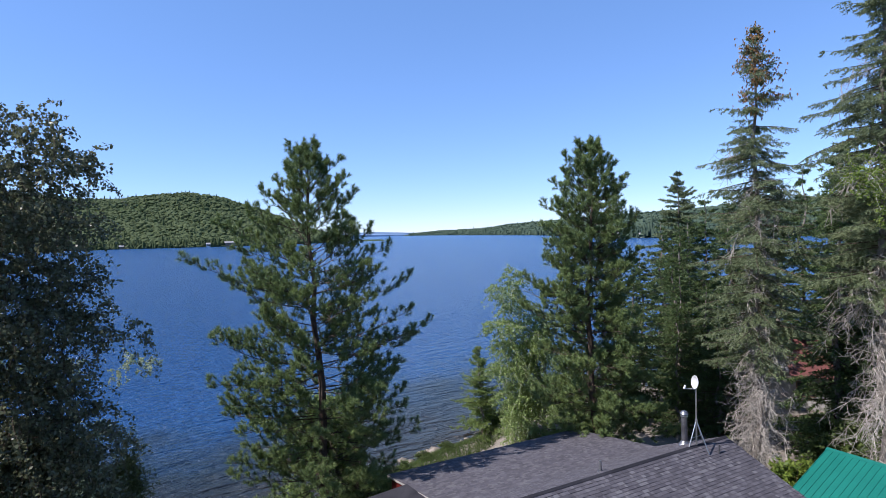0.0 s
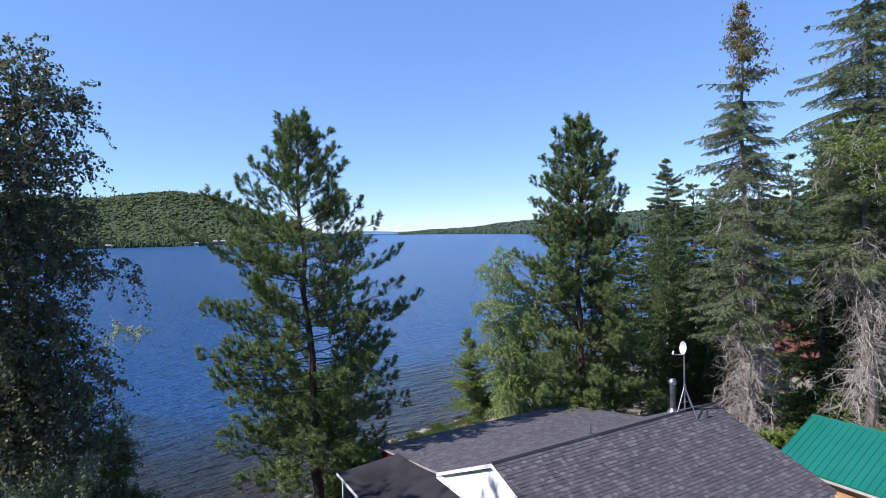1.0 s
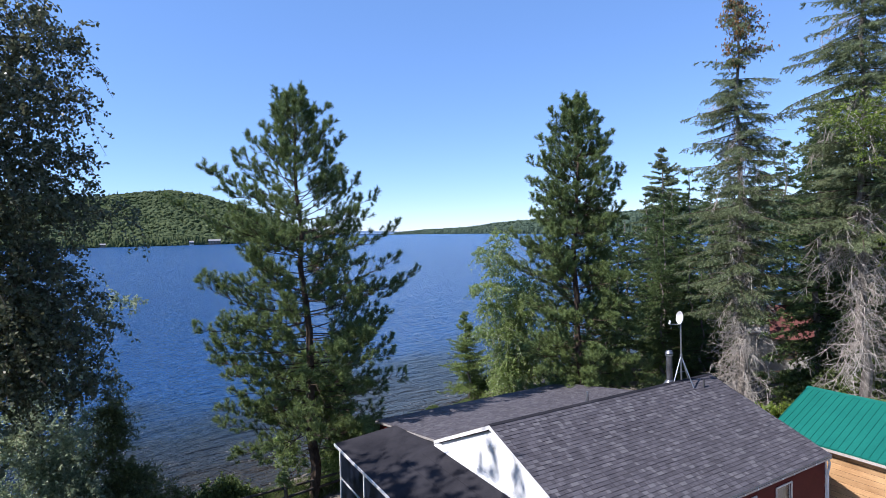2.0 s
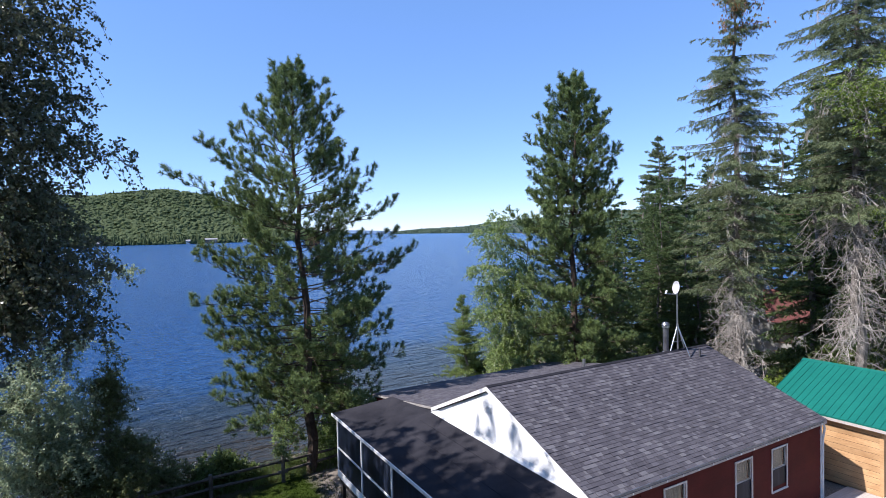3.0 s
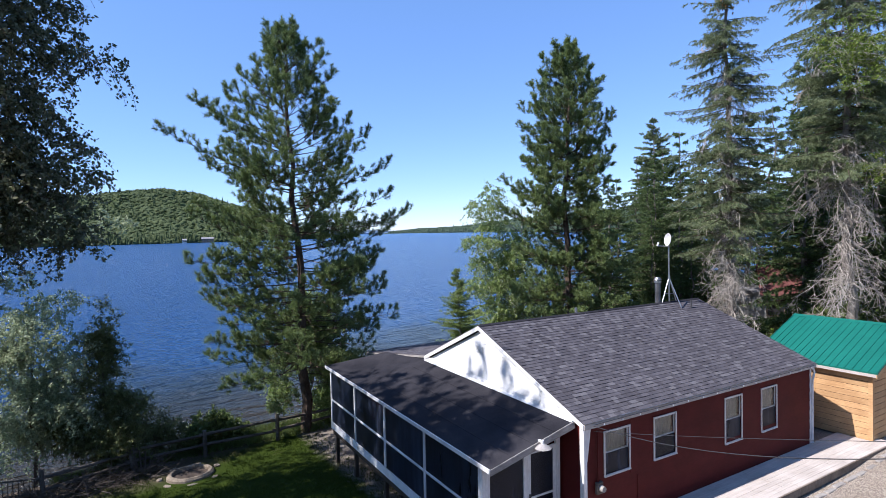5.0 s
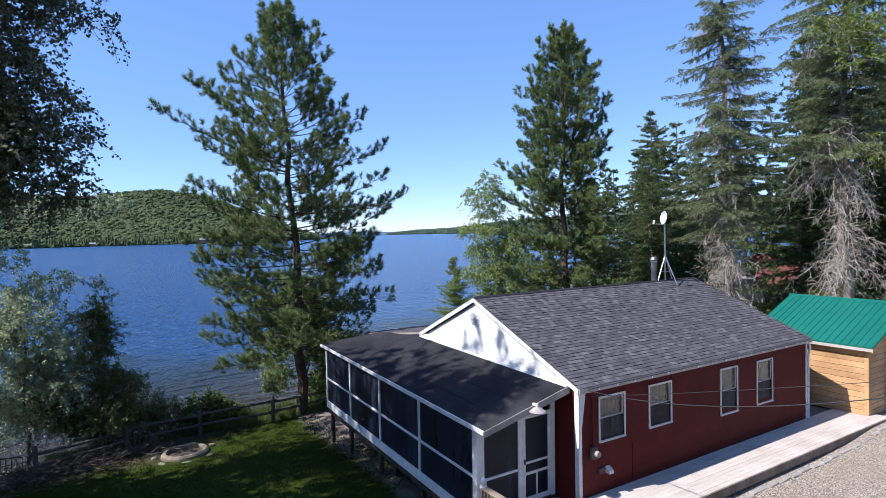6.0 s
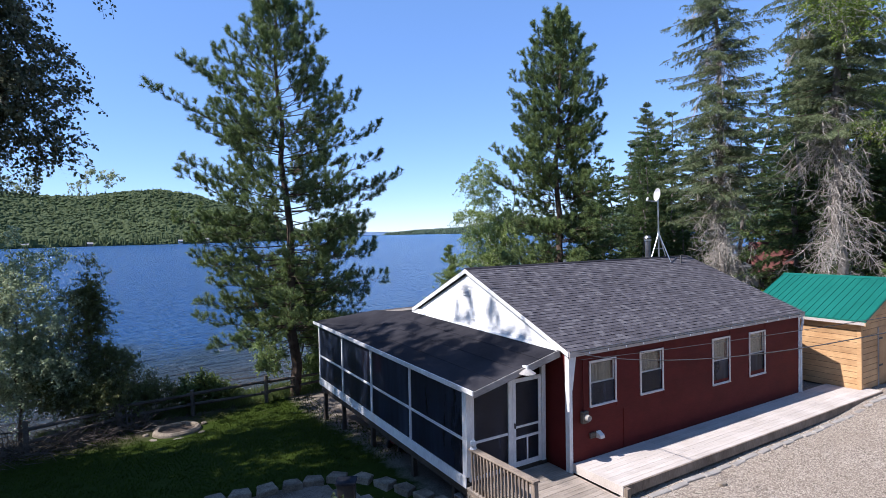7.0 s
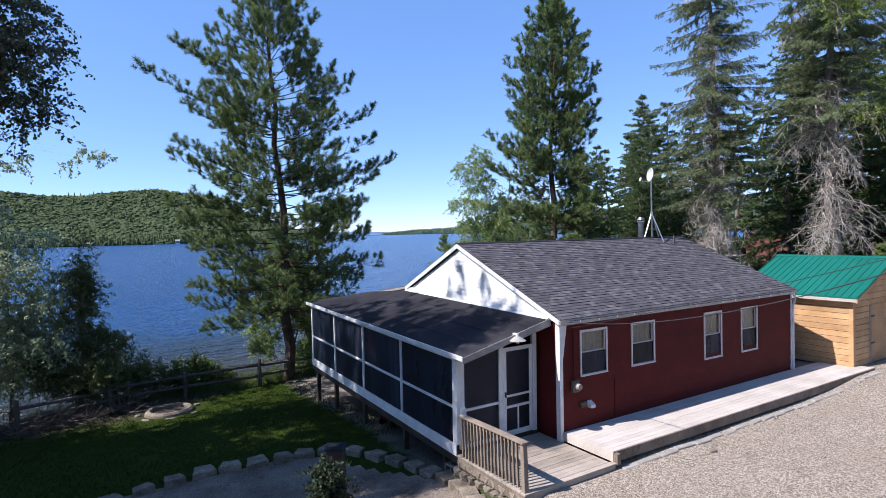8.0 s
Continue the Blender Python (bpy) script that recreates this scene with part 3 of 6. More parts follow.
def pine(name, label, base, top, reach, low, seed, per=84, tuft_len=0.175, whorl=0.42, count=5, bare=0.38, spikes=(), rich=1.6, material="needle_pine"):
    """A red pine: whorls of limbs that carry bottle brushes of long needles. reach: table of radius by metres below the top. bare: share of a limb without
    needles. spikes: limbs that stand out, as metres below the top, bearing in degrees from +x, and length."""
    rng = np.random.default_rng(seed)
    t = thing(name, label, "pine tree", "trees round the cabin", at=base)
    h = top[2] - base[2]
    top = np.array(top) - np.array(base)
    pts, rows = trunk_rows((0, 0, -0.3), top, 0.24, 12, 0.12, rng)
    limb, tb, th = [], [], []
    up = np.array([0, 0, 1.0])
    todo = []
    z = h - 0.5
    while z > low - base[2]:
        below = h - z
        a0 = rng.random() * 6.28
        for k in range(count if below > 1.5 else 4):
            if below > 3 and rng.random() < 0.1:
                continue
            a = a0 + k * 2 * math.pi / count + 0.3 * rng.standard_normal()
            todo.append((z + 0.12 * rng.standard_normal(), a, interp(reach, below) * (0.66 + 0.44 * rng.random())))
        z -= whorl * (0.75 + 0.5 * rng.random())
    todo += [(h - b, radians(a), ln) for b, a, ln in spikes]
    for z, a, ln in todo:
        below = max(0.3, h - z)
        rise = 1.25 - 1.1 * min(1, below / 6.0) ** 0.7 - 0.3 * min(1, max(0, below - 7) / 6) + (0.12 * rng.standard_normal() if below > 3 else 0)
        d = unit(np.array([math.cos(a), math.sin(a), rise]))
        ln = min(ln, 0.2 + 0.8 * below / max(0.2, d[2] + 0.22))
        n = max(3, int(ln / 0.33))
        cp = curve_points(along(pts, z), d, ln, np.array([0, 0, 0.2]) + 0.08 * rng.standard_normal(3), n)
        r = 0.01 + 0.006 * ln
        for i in range(n):
            limb.append((*cp[i], *cp[i + 1], r * (1 - 0.8 * i / n), r * (1 - 0.8 * (i + 1) / n)))
        bare_f = 0.12 if below < 3 else bare * (0.7 + 0.6 * rng.random())
        for i in range(1, n + 1):
            f = i / n
            if f < bare_f:
                continue
            ad = unit(cp[i] - cp[i - 1])
            across = np.cross(ad, up)
            for s in range(3):
                turn = rng.random() * 6.28
                side = across * math.cos(turn) + np.cross(across, ad) * (0.75 * math.sin(turn) + 0.15)
                sl = (0.22 + 0.95 * (1 - f) * (0.4 + 0.7 * rng.random())) * min(1, ln / 2.4 + 0.15)
                sd = unit(ad * 0.75 + side * (0.6 + 0.5 * rng.random()) + up * 0.12)
                e = cp[i] + sd * sl
                limb.append((*cp[i], *e, 0.012, 0.006))
                for q in range(int(rich * (0.6 + sl) + rng.random())):
                    st = cp[i] + sd * sl * (1.0 if q == 0 else 0.25 + 0.75 * rng.random())
                    hd = unit(sd * 0.45 + ad * 0.25 + up * (0.45 + 0.5 * rng.random()) + 0.35 * rng.standard_normal(3))
                    bl = (0.15 + 0.17 * rng.random()) * min(1, ln / 2 + 0.4)
                    limb.append((*st, *(st + hd * bl), 0.007, 0.005))
                    tb.append(st)
                    th.append(hd * bl)
        tip = unit(cp[n] - cp[n - 1] + up * 0.5)
        for q in range(3):
            tb.append(cp[n] - 0.12 * q * tip)
            th.append(unit(tip + 0.35 * q * rng.standard_normal(3)) * (0.42 - 0.06 * q))
    for q in range(5):
        tb.append(top - np.array([0, 0, 0.22 * q]))
        th.append(unit(np.array([0.25 * rng.standard_normal() * min(1, q), 0.25 * rng.standard_normal() * min(1, q), 1.0])) * 0.4)
    # a few bare snags on the lower trunk
    for k in range(26):
        zz = 1.5 + (low - base[2] + 2.5) * rng.random()
        a = rng.random() * 6.28
        p = along(pts, zz)
        d = unit(np.array([math.cos(a), math.sin(a), -0.15 + 0.2 * rng.standard_normal()]))
        limb.append((*p, *(p + d * (0.6 + 1.6 * rng.random())), 0.018, 0.004))
    tri_object("trunk", tubes(rows, 9), "bark_pine", t)
    tri_object("limb_frame", tubes(limb, 3), "bark_pine", t, "thin brown limbs")
    tri_object("crown", brush_needles(np.array(tb), np.array(th), rng, per, tuft_len, 0.0145), material, t, "upright brushes of long green needles")
    return t


def spruce(name, label, h, reach, low, seed, material="needle_spruce", twig=0.42, density=1.0, droop=0.35, bare=0.0, cones=0.0, step_z=0.34, group="trees round the cabin", at=(0, 0, 0), needle=0.085, dead_low=0.3, dead_reach=2.2, lean=0.1, wood="bark_grey", per=6, wid=0.3):
    """A spruce: level or drooping boughs of flat sprays. low: height of the lowest living bough; bare: density of dead grey boughs under it."""
    rng = np.random.default_rng(seed)
    t = thing(name, label, "conifer", group, at=at)
    pts, rows = trunk_rows((0, 0, -0.4), (0, 0, h), 0.009 * h + 0.04, 12, lean, rng)
    limb, tb, th, cb = [], [], [], []
    z = h - 0.25
    while z > low:
        below = h - z
        rad = interp(reach, below)
        for k in range(int(round(6 if below > 1 else 4))):
            a = rng.random() * 6.28
            ln = rad * (0.42 + 0.66 * rng.random())
            rise = 0.55 - 0.7 * min(1, below / 5)
            d = unit(np.array([math.cos(a), math.sin(a), rise]))
            n = max(3, int(ln / 0.3))
            cp = curve_points(along(pts, z + 0.7 * step_z * rng.standard_normal() * min(1, below / 3)), d, ln, np.array([0, 0, 0.12 - droop * 0.2]) + 0.09 * rng.standard_normal(3), n)
            for i in range(n):
                r = 0.006 + 0.009 * ln
                limb.append((*cp[i], *cp[i + 1], r * (1 - 0.8 * i / n), r * (1 - 0.8 * (i + 1) / n)))
            for i in range(1, n + 1):
                f = i / n
                if f < 0.2 and ln > 1:
                    continue
                ad = unit(cp[i] - cp[i - 1])
                side = unit(np.cross(ad, np.array([0, 0, 1.0])))
                for s in (-1, 1):
                    for rep in range(1 if density < 1 else 2):
                        if rng.random() > density:
                            continue
                        tl = twig * (0.5 + 0.9 * (1 - f)) * min(1.2, 0.35 + ln / 2) * (0.7 + 0.6 * rng.random())
                        sd = unit(ad * 0.7 + side * s * (0.6 + 0.5 * rng.random()) + np.array([0, 0, -droop * (0.4 + 0.9 * rng.random())]))
                        st = cp[i] - ad * (ln / n) * rng.random()
                        m = max(2, int(tl / 0.075))
                        for q in range(m):
                            tb.append(st + sd * tl * (q + 0.5) / m)
                            th.append(sd)
            if below < cones and rng.random() < 0.9:
                for c in range(16):
                    cb.append(cp[rng.integers(max(1, n // 2), n + 1)] + 0.2 * rng.standard_normal(3) + np.array([0, 0, -0.1]))
        z -= step_z * (0.7 + 0.6 * rng.random())
    tri_object("trunk", tubes(rows, 8), wood, t)
    tb, th = np.array(tb), np.array(th)
    tri_object("limb_frame", tubes(limb, 3), "bark_pine", t, "thin dark brown boughs")
    tri_object("crown", needles(tb, th, rng, per, needle * 1.5, needle * wid, 0.8), material, t, "flat sprays of short needles")
    if cb:
        cb = np.array(cb)
        tri_object("cone_mass", needles(cb, np.tile(np.array([[0, 0, -1.0]]), (len(cb), 1)), rng, 5, 0.13, 0.05, 0.35), "cone", t, "clusters of orange-brown cones")
    if bare:
        dead = dead_boughs(pts, dead_low, low + 2.5, dead_reach, bare, rng) + dead_boughs(pts, low + 2.5, 0.8 * h, dead_reach, 0.3 * bare, rng)
        tri_object("dead_skirt", tubes(dead, 3), "dead_twig", t, "bare pale grey lichen-covered boughs")
    return t


def dead_boughs(pts, z0, z1, reach, density, rng):
    """Bare boughs that hang in arcs and fork into crooked twigs."""
    rows = []
    for k in range(int(density * (z1 - z0) * 6)):
        z = z0 + (z1 - z0) * rng.random()
        a = rng.random() * 6.28
        ln = reach * (0.5 + 0.7 * rng.random())
        n = 7
        cp = curve_points(along(pts, z), unit(np.array([math.cos(a), math.sin(a), 0.1])), ln, np.array([0, 0, -0.7 - 0.6 * rng.random()]), n)
        cp[1:] += 0.09 * rng.standard_normal((n, 3))
        for i in range(n):
            rows.append((*cp[i], *cp[i + 1], 0.021 - 0.0022 * i, 0.0188 - 0.0022 * i))
            for s in range(3):
                d = unit(cp[i + 1] - cp[i] + 0.6 * rng.standard_normal(3) + np.array([0, 0, -0.45]))
                tl = 0.25 + 0.55 * rng.random()
                e = cp[i] + d * tl
                rows.append((*cp[i], *e, 0.009, 0.006))
                for w in range(2):
                    g = cp[i] + d * tl * (0.4 + 0.5 * rng.random())
                    rows.append((*g, *(g + unit(d + 0.8 * rng.standard_normal(3)) * tl * 0.55), 0.006, 0.004))
    return rows


def leafy_tree(name, label, category, base, h, blobs, seed, material, bark, leaf=(0.055, 0.04), shoots=900, per=26, hang=0.6, shoot_len=0.8, trunk_r=0.12, lean=(0, 0), group="trees round the cabin"):
    """A broad-leaved tree or shrub. blobs: (x, y, z, radius across, radius up) parts of the crown round the base; every shoot starts in one."""
    rng = np.random.default_rng(seed)
    t = thing(name, label, category, group, at=base)
    pts, rows = trunk_rows((0, 0, -0.3), (lean[0], lean[1], h), trunk_r, 8, 0.1, rng)
    bl = np.array(blobs, float)
    weight = bl[:, 3] ** 2 * bl[:, 4]
    which = rng.choice(len(bl), shoots, p=weight / weight.sum())
    dirs = unit(rng.standard_normal((shoots, 3))) * (rng.random((shoots, 1)) ** 0.45)
    c = bl[which]
    start = c[:, :3] + dirs * np.stack((c[:, 3], c[:, 3], c[:, 4]), 1)
    limb = list(rows)
    for b in bl:
        zz = float(np.clip(b[2] - 0.7 * b[3], 0.3 * h * 0.5, h * 0.95))
        p = along(pts, zz)
        for k in range(4):
            e = b[:3] + np.array([b[3], b[3], b[4]]) * 0.5 * np.clip(rng.standard_normal(3), -0.9, 0.9)
            mid = (p + e) / 2 + np.array([0, 0, 0.12]) * np.linalg.norm(e - p)
            r = trunk_r * 0.2 * min(1.0, b[3] / 1.4) ** 2
            if b[3] < 0.8 and h > 12 and k > 1:
                continue
            limb += [(*p, *mid, r, r * 0.6), (*mid, *e, r * 0.6, r * 0.15)]
    lb = []
    for i in range(shoots):
        out = unit(start[i] - c[i, :3] + 0.3 * rng.standard_normal(3)) + np.array([0, 0, 0.15])
        n = 2
        ln = shoot_len * (0.5 + 0.8 * rng.random())
        cp = curve_points(start[i], unit(out), ln, np.array([0, 0, -hang]) + 0.2 * rng.standard_normal(3), n)
        for q in range(n):
            limb.append((*cp[q], *cp[q + 1], 0.006 - 0.002 * q, 0.004 - 0.001 * q))
        f = rng.random(per) * n
        k = np.minimum(f.astype(int), n - 1)
        lb.append(cp[k] + (cp[k + 1] - cp[k]) * (f - k)[:, None] + 0.03 * rng.standard_normal((per, 3)))
    tri_object("branch_frame", tubes(limb, 3), bark, t)
    tri_object("crown", leaves(np.concatenate(lb), rng, leaf[0] * 1.3, leaf[1] * 1.2, 0.5), material, t, "small loose green leaves")
    return t


def scatter_blobs(seed, n, cx, cy, z0, z1, wide, narrow, r):
    """Clumps of a crown, spread from z0, where it is wide, to z1, where it is narrow."""
    g = np.random.default_rng(seed)
    out = []
    for k in range(n):
        t = (k + g.random()) / n
        a, d = g.random() * 6.28, (wide + (narrow - wide) * t) * g.random() ** 0.6
        s = r * (0.6 + 0.7 * g.random()) * (1 - 0.35 * t)
        out.append((cx + d * math.cos(a), cy + d * math.sin(a), z0 + (z1 - z0) * t, s, s * 0.75))
    return out


# ---- trees ----
pine("pine_tree", "tall red pine with long-needled brushes and open side", (7.15, 23.9, -1.5), (6.86, 24.1, 15.75), ((0, 0.25), (1, 0.85), (2, 1.5), (3.5, 2.2), (5, 3.0), (7, 3.5), (9, 3.9), (12, 3.8), (14.5, 3.4), (17, 2.6)), 0.4, 11, bare=0.24,
     spikes=((6.7, 172, 4.3), (6.9, 160, 3.7), (7.2, -18, 3.8), (5.4, -14, 3.0), (9.8, 165, 4.5), (9.2, 178, 4.2), (10.4, 150, 4.2), (9.4, -20, 4.3), (10.6, -5, 4.3), (12.6, -15, 4.3), (13.4, 165, 3.7)))
pine_b = pine("pine_tree", "tall dense pine behind the cabin by the water", (20.7, 21.6, -1.5), (20.75, 21.4, 16.2), ((0, 0.3), (1.5, 1.2), (3, 1.7), (4.5, 2.1), (7, 2.4), (10, 2.9), (13, 3.3), (15.5, 3.2), (17, 2.4)), 0.6, 12, whorl=0.36, bare=0.12, rich=1.8)
spruce("spruce_tree", "narrow spruce with orange cones on top and dead grey skirt", 21.4, ((0, 0.15), (1, 0.55), (3, 1.4), (6.6, 2.5), (11, 2.9), (16, 2.5)), 6.0, 21, "needle_spruce", 0.4, 1.0, 0.7, 2.0, 3.6, 0.42, at=(25.4, 15.6, -0.4), dead_low=0.6, dead_reach=1.35, wid=0.34, per=7)
spruce("spruce_tree", "huge dark spruce with a skirt of dead lichen-grey boughs", 24.0, ((0, 0.3), (3, 1.9), (8, 3.2), (13, 3.4), (17, 2.6), (20, 2.0)), 9.2, 22, "needle_spruce", 0.48, 1.0, 0.6, 1.2, 0, 0.42, at=(27.6, 11.6, -0.4), dead_low=2.2, dead_reach=2.2, wid=0.34, per=7)
spruce("spruce_tree", "slim spruce standing further along the shore", 17.6, ((0, 0.2), (1, 0.8), (3, 1.8), (7, 3.0), (12, 3.6), (17, 3.8)), 1.0, 23, "needle_spruce", 0.5, 1.0, 0.2, 0, 0, 0.48, at=(45.6, 35.7, -0.6), needle=0.13, per=5, wid=0.5)
spruce("fir_tree", "small young fir at the edge of the beach", 6.6, ((0, 0.12), (1, 0.65), (2.5, 1.35), (4.2, 1.9), (6, 2.2)), 0.9, 24, "needle_young", 0.42, 1.0, 0.05, 0, 0, 0.3, at=(20.0, 31.2, -2.2), needle=0.095)

firs = [spruce("fir_tree", "dark fir in the thicket behind the cabin", 10.0, ((0, 0.15), (1, 0.6), (3, 1.4), (6, 2.1), (10, 2.6)), 0.4, 31 + i, "needle_fir", 0.42, 0.85, 0.3, 0, 0, 0.4, "firs behind the cabin", (x, y, -0.7), 0.085, per=9, wid=0.5) for i, (x, y) in enumerate(((26.6, 25.4), (29.6, 23.2)))]
for i, (x, y, s, r) in enumerate(((28.3, 26.5, 0.92, 40), (31.4, 25.0, 1.08, 130), (31.8, 22.9, 1.0, 200), (29.6, 20.6, 0.8, 290), (33.8, 26.5, 1.25, 80), (33.5, 15.3, 1.2, 10), (34.5, 13.0, 1.35, 170), (30.5, 13.2, 0.9, 240), (41.5, 19.5, 1.5, 300), (33.0, 9.8, 1.4, 60), (36.0, 7.4, 1.7, 110), (31.5, 7.6, 1.25, 20), (24.6, 26.4, 0.72, 220), (39.0, 12.6, 1.8, 150), (46.0, 31.0, 1.5, 30), (45.0, 21.0, 1.9, 75), (34.2, 21.9, 0.8, 15), (28.2, 22.3, 0.85, 75), (30.4, 27.5, 1.1, 190), (36.2, 27.5, 1.3, 250))):
    copy_thing(firs[i % 2], pose(x, y, -0.7 + 0.3 * (x > 31), 0, 0, r) @ Matrix.Scale(s, 4))

leafy_tree("birch_tree", "tall birch with hanging small-leaved twigs", "birch", (-4.2, 13.4, -1.0), 16.2,
           [(2.6, -0.8, 10.2, 1.0, 0.6), (3.2, -1.0, 9.8, 0.8, 0.5), (2.4, -0.9, 8.9, 1.0, 0.6), (2.7, -0.6, 15.0, 0.75, 0.5), (3.3, -0.7, 14.3, 0.7, 0.45), (2.3, -0.8, 13.9, 0.9, 0.6), (3.1, -0.9, 13.3, 0.8, 0.45), (2.4, -0.8, 12.6, 1.0, 0.7), (3.2, -0.7, 12.2, 0.75, 0.45),
            (2.5, -0.9, 11.5, 1.0, 0.7), (3.4, -1.0, 11.5, 0.85, 0.3), (4.2, -1.2, 11.3, 0.5, 0.16), (2.4, -0.6, 10.7, 0.9, 0.4), (2.2, -0.8, 9.5, 1.0, 0.5), (3.3, -0.8, 9.2, 0.8, 0.4),
            (3.9, -0.9, 8.9, 0.5, 0.25), (2.6, -0.6, 8.6, 0.9, 0.45), (3.5, -0.7, 8.2, 0.6, 0.3), (3.6, -0.7, 7.8, 0.45, 0.3), (2.2, -0.4, 8.0, 0.8, 0.35), (-0.8, 1.8, 11.5, 1.3, 1.5), (-0.4, 1.6, 14.2, 1.2, 1.2)],
           41, "leaf_birch", "bark_pine", (0.056, 0.046), 3000, 30, 0.7, 0.55, 0.16)
leafy_tree("birch_tree", "pale-leaved birch with one long bough over the water", "birch", (-5.6, 25.6, -1.9), 12.5,
           ((6.2, -2.8, 9.25, 0.45, 0.3), (5.7, -2.5, 9.5, 0.5, 0.25), (5.2, -2.2, 9.2, 0.45, 0.2), (3.6, -1.2, 9.2, 0.5, 0.3), (2.4, -0.6, 9.3, 0.7, 0.5), (1.0, -0.3, 10.0, 1.2, 1.0), (2.6, -0.8, 7.4, 0.6, 0.4)), 52, "leaf_ash", "bark_grey", (0.075, 0.05), 360, 22, 0.3, 0.4, 0.12)
# its neighbours stand outside the view and shade the lawn and the porch
shade = leafy_tree("birch_tree", "broad birch beside the lawn", "birch", (-11.5, 15.8, -1.2), 15.5,
           ((2.0, 0, 8.0, 2.6, 1.8), (-1.5, 1.5, 9.0, 2.6, 2.0), (-0.5, -1.8, 9.5, 2.6, 2.0), (0.5, 0.5, 12.0, 2.6, 2.0), (0, 0, 14.5, 1.8, 1.6), (1.5, -1, 5.5, 2.2, 1.2)), 48, "leaf_birch", "bark_birch", (0.15, 0.12), 1500, 16, 0.5, 0.9, 0.16)
for x, y, s, r in ((-15.5, 16.0, 1.4, 290), (-11.0, 6.5, 1.2, 20), (-9.5, 0.5, 1.2, 120), (-7.5, -7.5, 1.3, 250)):
    copy_thing(shade, pose(x, y, -1.2, 0, 0, r) @ Matrix.Scale(s, 4))
aspen = leafy_tree("aspen_tree", "tall aspen beside the lawn", "aspen", (-6.6, 15.0, -1.2), 22.0, [b for b in scatter_blobs(15, 24, 0, 0, 5.5, 19.4, 2.6, 2.6, 1.7) if b[1] > 0 or not 11 < b[2] < 17] + [(-1.8, 0.6, 17.4, 1.5, 0.9), (0.4, -1.2, 18.2, 1.5, 0.9), (1.6, 1.0, 17.6, 1.5, 0.8), (-0.4, 1.6, 18.4, 1.4, 0.8), (0.2, -0.2, 18.8, 1.3, 0.7)], 61, "leaf_birch", "bark_birch", (0.14, 0.11), 1150, 20, 0.4, 0.9, 0.2)
copy_thing(aspen, pose(-7.4, 17.0, -1.3, 0, 0, 140))
copy_thing(aspen, pose(-8.2, 20.0, -1.5, 0, 0, 250))
copy_thing(aspen, pose(-10.8, 21.4, -1.6, 0, 0, 60))
leafy_tree("willow_tree", "light green willow hanging over the water", "willow", (22.3, 27.4, -2.1), 10.8,
           [(-1.5, 0.8, 11.2, 0.8, 0.5), (-2.3, 0.8, 10.4, 1.0, 0.5), (-1.6, 0.8, 9.4, 1.0, 0.6), (-2.5, 0.8, 8.2, 1.1, 0.5), (-1.8, 0.9, 6.9, 1.2, 0.6), (-2.4, 0.6, 5.6, 1.1, 0.6), (-1.6, 0.4, 3.8, 1.3, 0.7)] + scatter_blobs(4, 12, -0.4, 0.2, 1.0, 8.5, 1.8, 1.0, 1.2),
           42, "leaf_willow", "bark_birch", (0.1, 0.05), 2000, 26, 0.6, 0.6, 0.14)
leafy_tree("alder_tree", "young leafy tree behind the pine trunk", "alder", (8.3, 26.2, -2.0), 5.6, scatter_blobs(5, 18, -0.3, 0, 0.9, 5.8, 2.2, 1.1, 0.85), 43, "leaf_willow", "bark_grey", (0.085, 0.055), 1700, 26, 0.4, 0.55, 0.07)
leafy_tree("ash_tree", "leafy sapling leaning over the fence", "small tree", (-2.6, 24.8, -1.9), 6.8, scatter_blobs(6, 28, 0.1, 0, 1.2, 6.5, 2.7, 1.3, 0.75), 44, "leaf_ash", "bark_pine", (0.085, 0.055), 1400, 26, 0.35, 0.7, 0.08)
leafy_tree("cedar_shrub", "dark cedar bush beside the rail fence", "cedar", (-0.3, 24.7, -1.9), 5.4, scatter_blobs(7, 26, 0, 0, 0.6, 5.4, 2.0, 0.1, 0.65) + [(0.1, 0, 5.6, 0.3, 0.4), (0.12, 0, 6.1, 0.16, 0.35), (1.5, 0, 1.3, 0.7, 0.5), (2.0, 0, 0.9, 0.7, 0.5), (2.5, 0.2, 0.6, 0.6, 0.4)], 45, "cedar_leaf", "bark_pine", (0.085, 0.035), 1500, 28, 0.1, 0.5, 0.07)
low = leafy_tree("shrub", "low round green bush on the bank above the water", "shrub", (3.6, 24.9, -2.0), 1.9, scatter_blobs(8, 9, 0, 0, 0.5, 1.3, 1.4, 0.7, 0.55), 46, "leaf_shrub", "bark_pine", (0.09, 0.06), 420, 20, 0.15, 0.35, 0.04, group="shrubs by the fence")
for x, s, r in ((9.5, 0.8, 20), (11.6, 0.5, 100), (13.4, 0.45, 200), (15.2, 0.4, 280), (17.2, 0.4, 60), (21.6, 0.6, 150), (23.4, 1.0, 330), (24.8, 0.9, 90)):
    y = shore_y(x) - 1.7
    copy_thing(low, pose(x, y, ground_z(x, y) - 0.05, 0, 0, r) @ Matrix.Scale(s, 4))
copy_thing(firs[0], pose(32.2, 15.4, -0.5, 0, 0, 120) @ Matrix.Scale(1.65, 4))
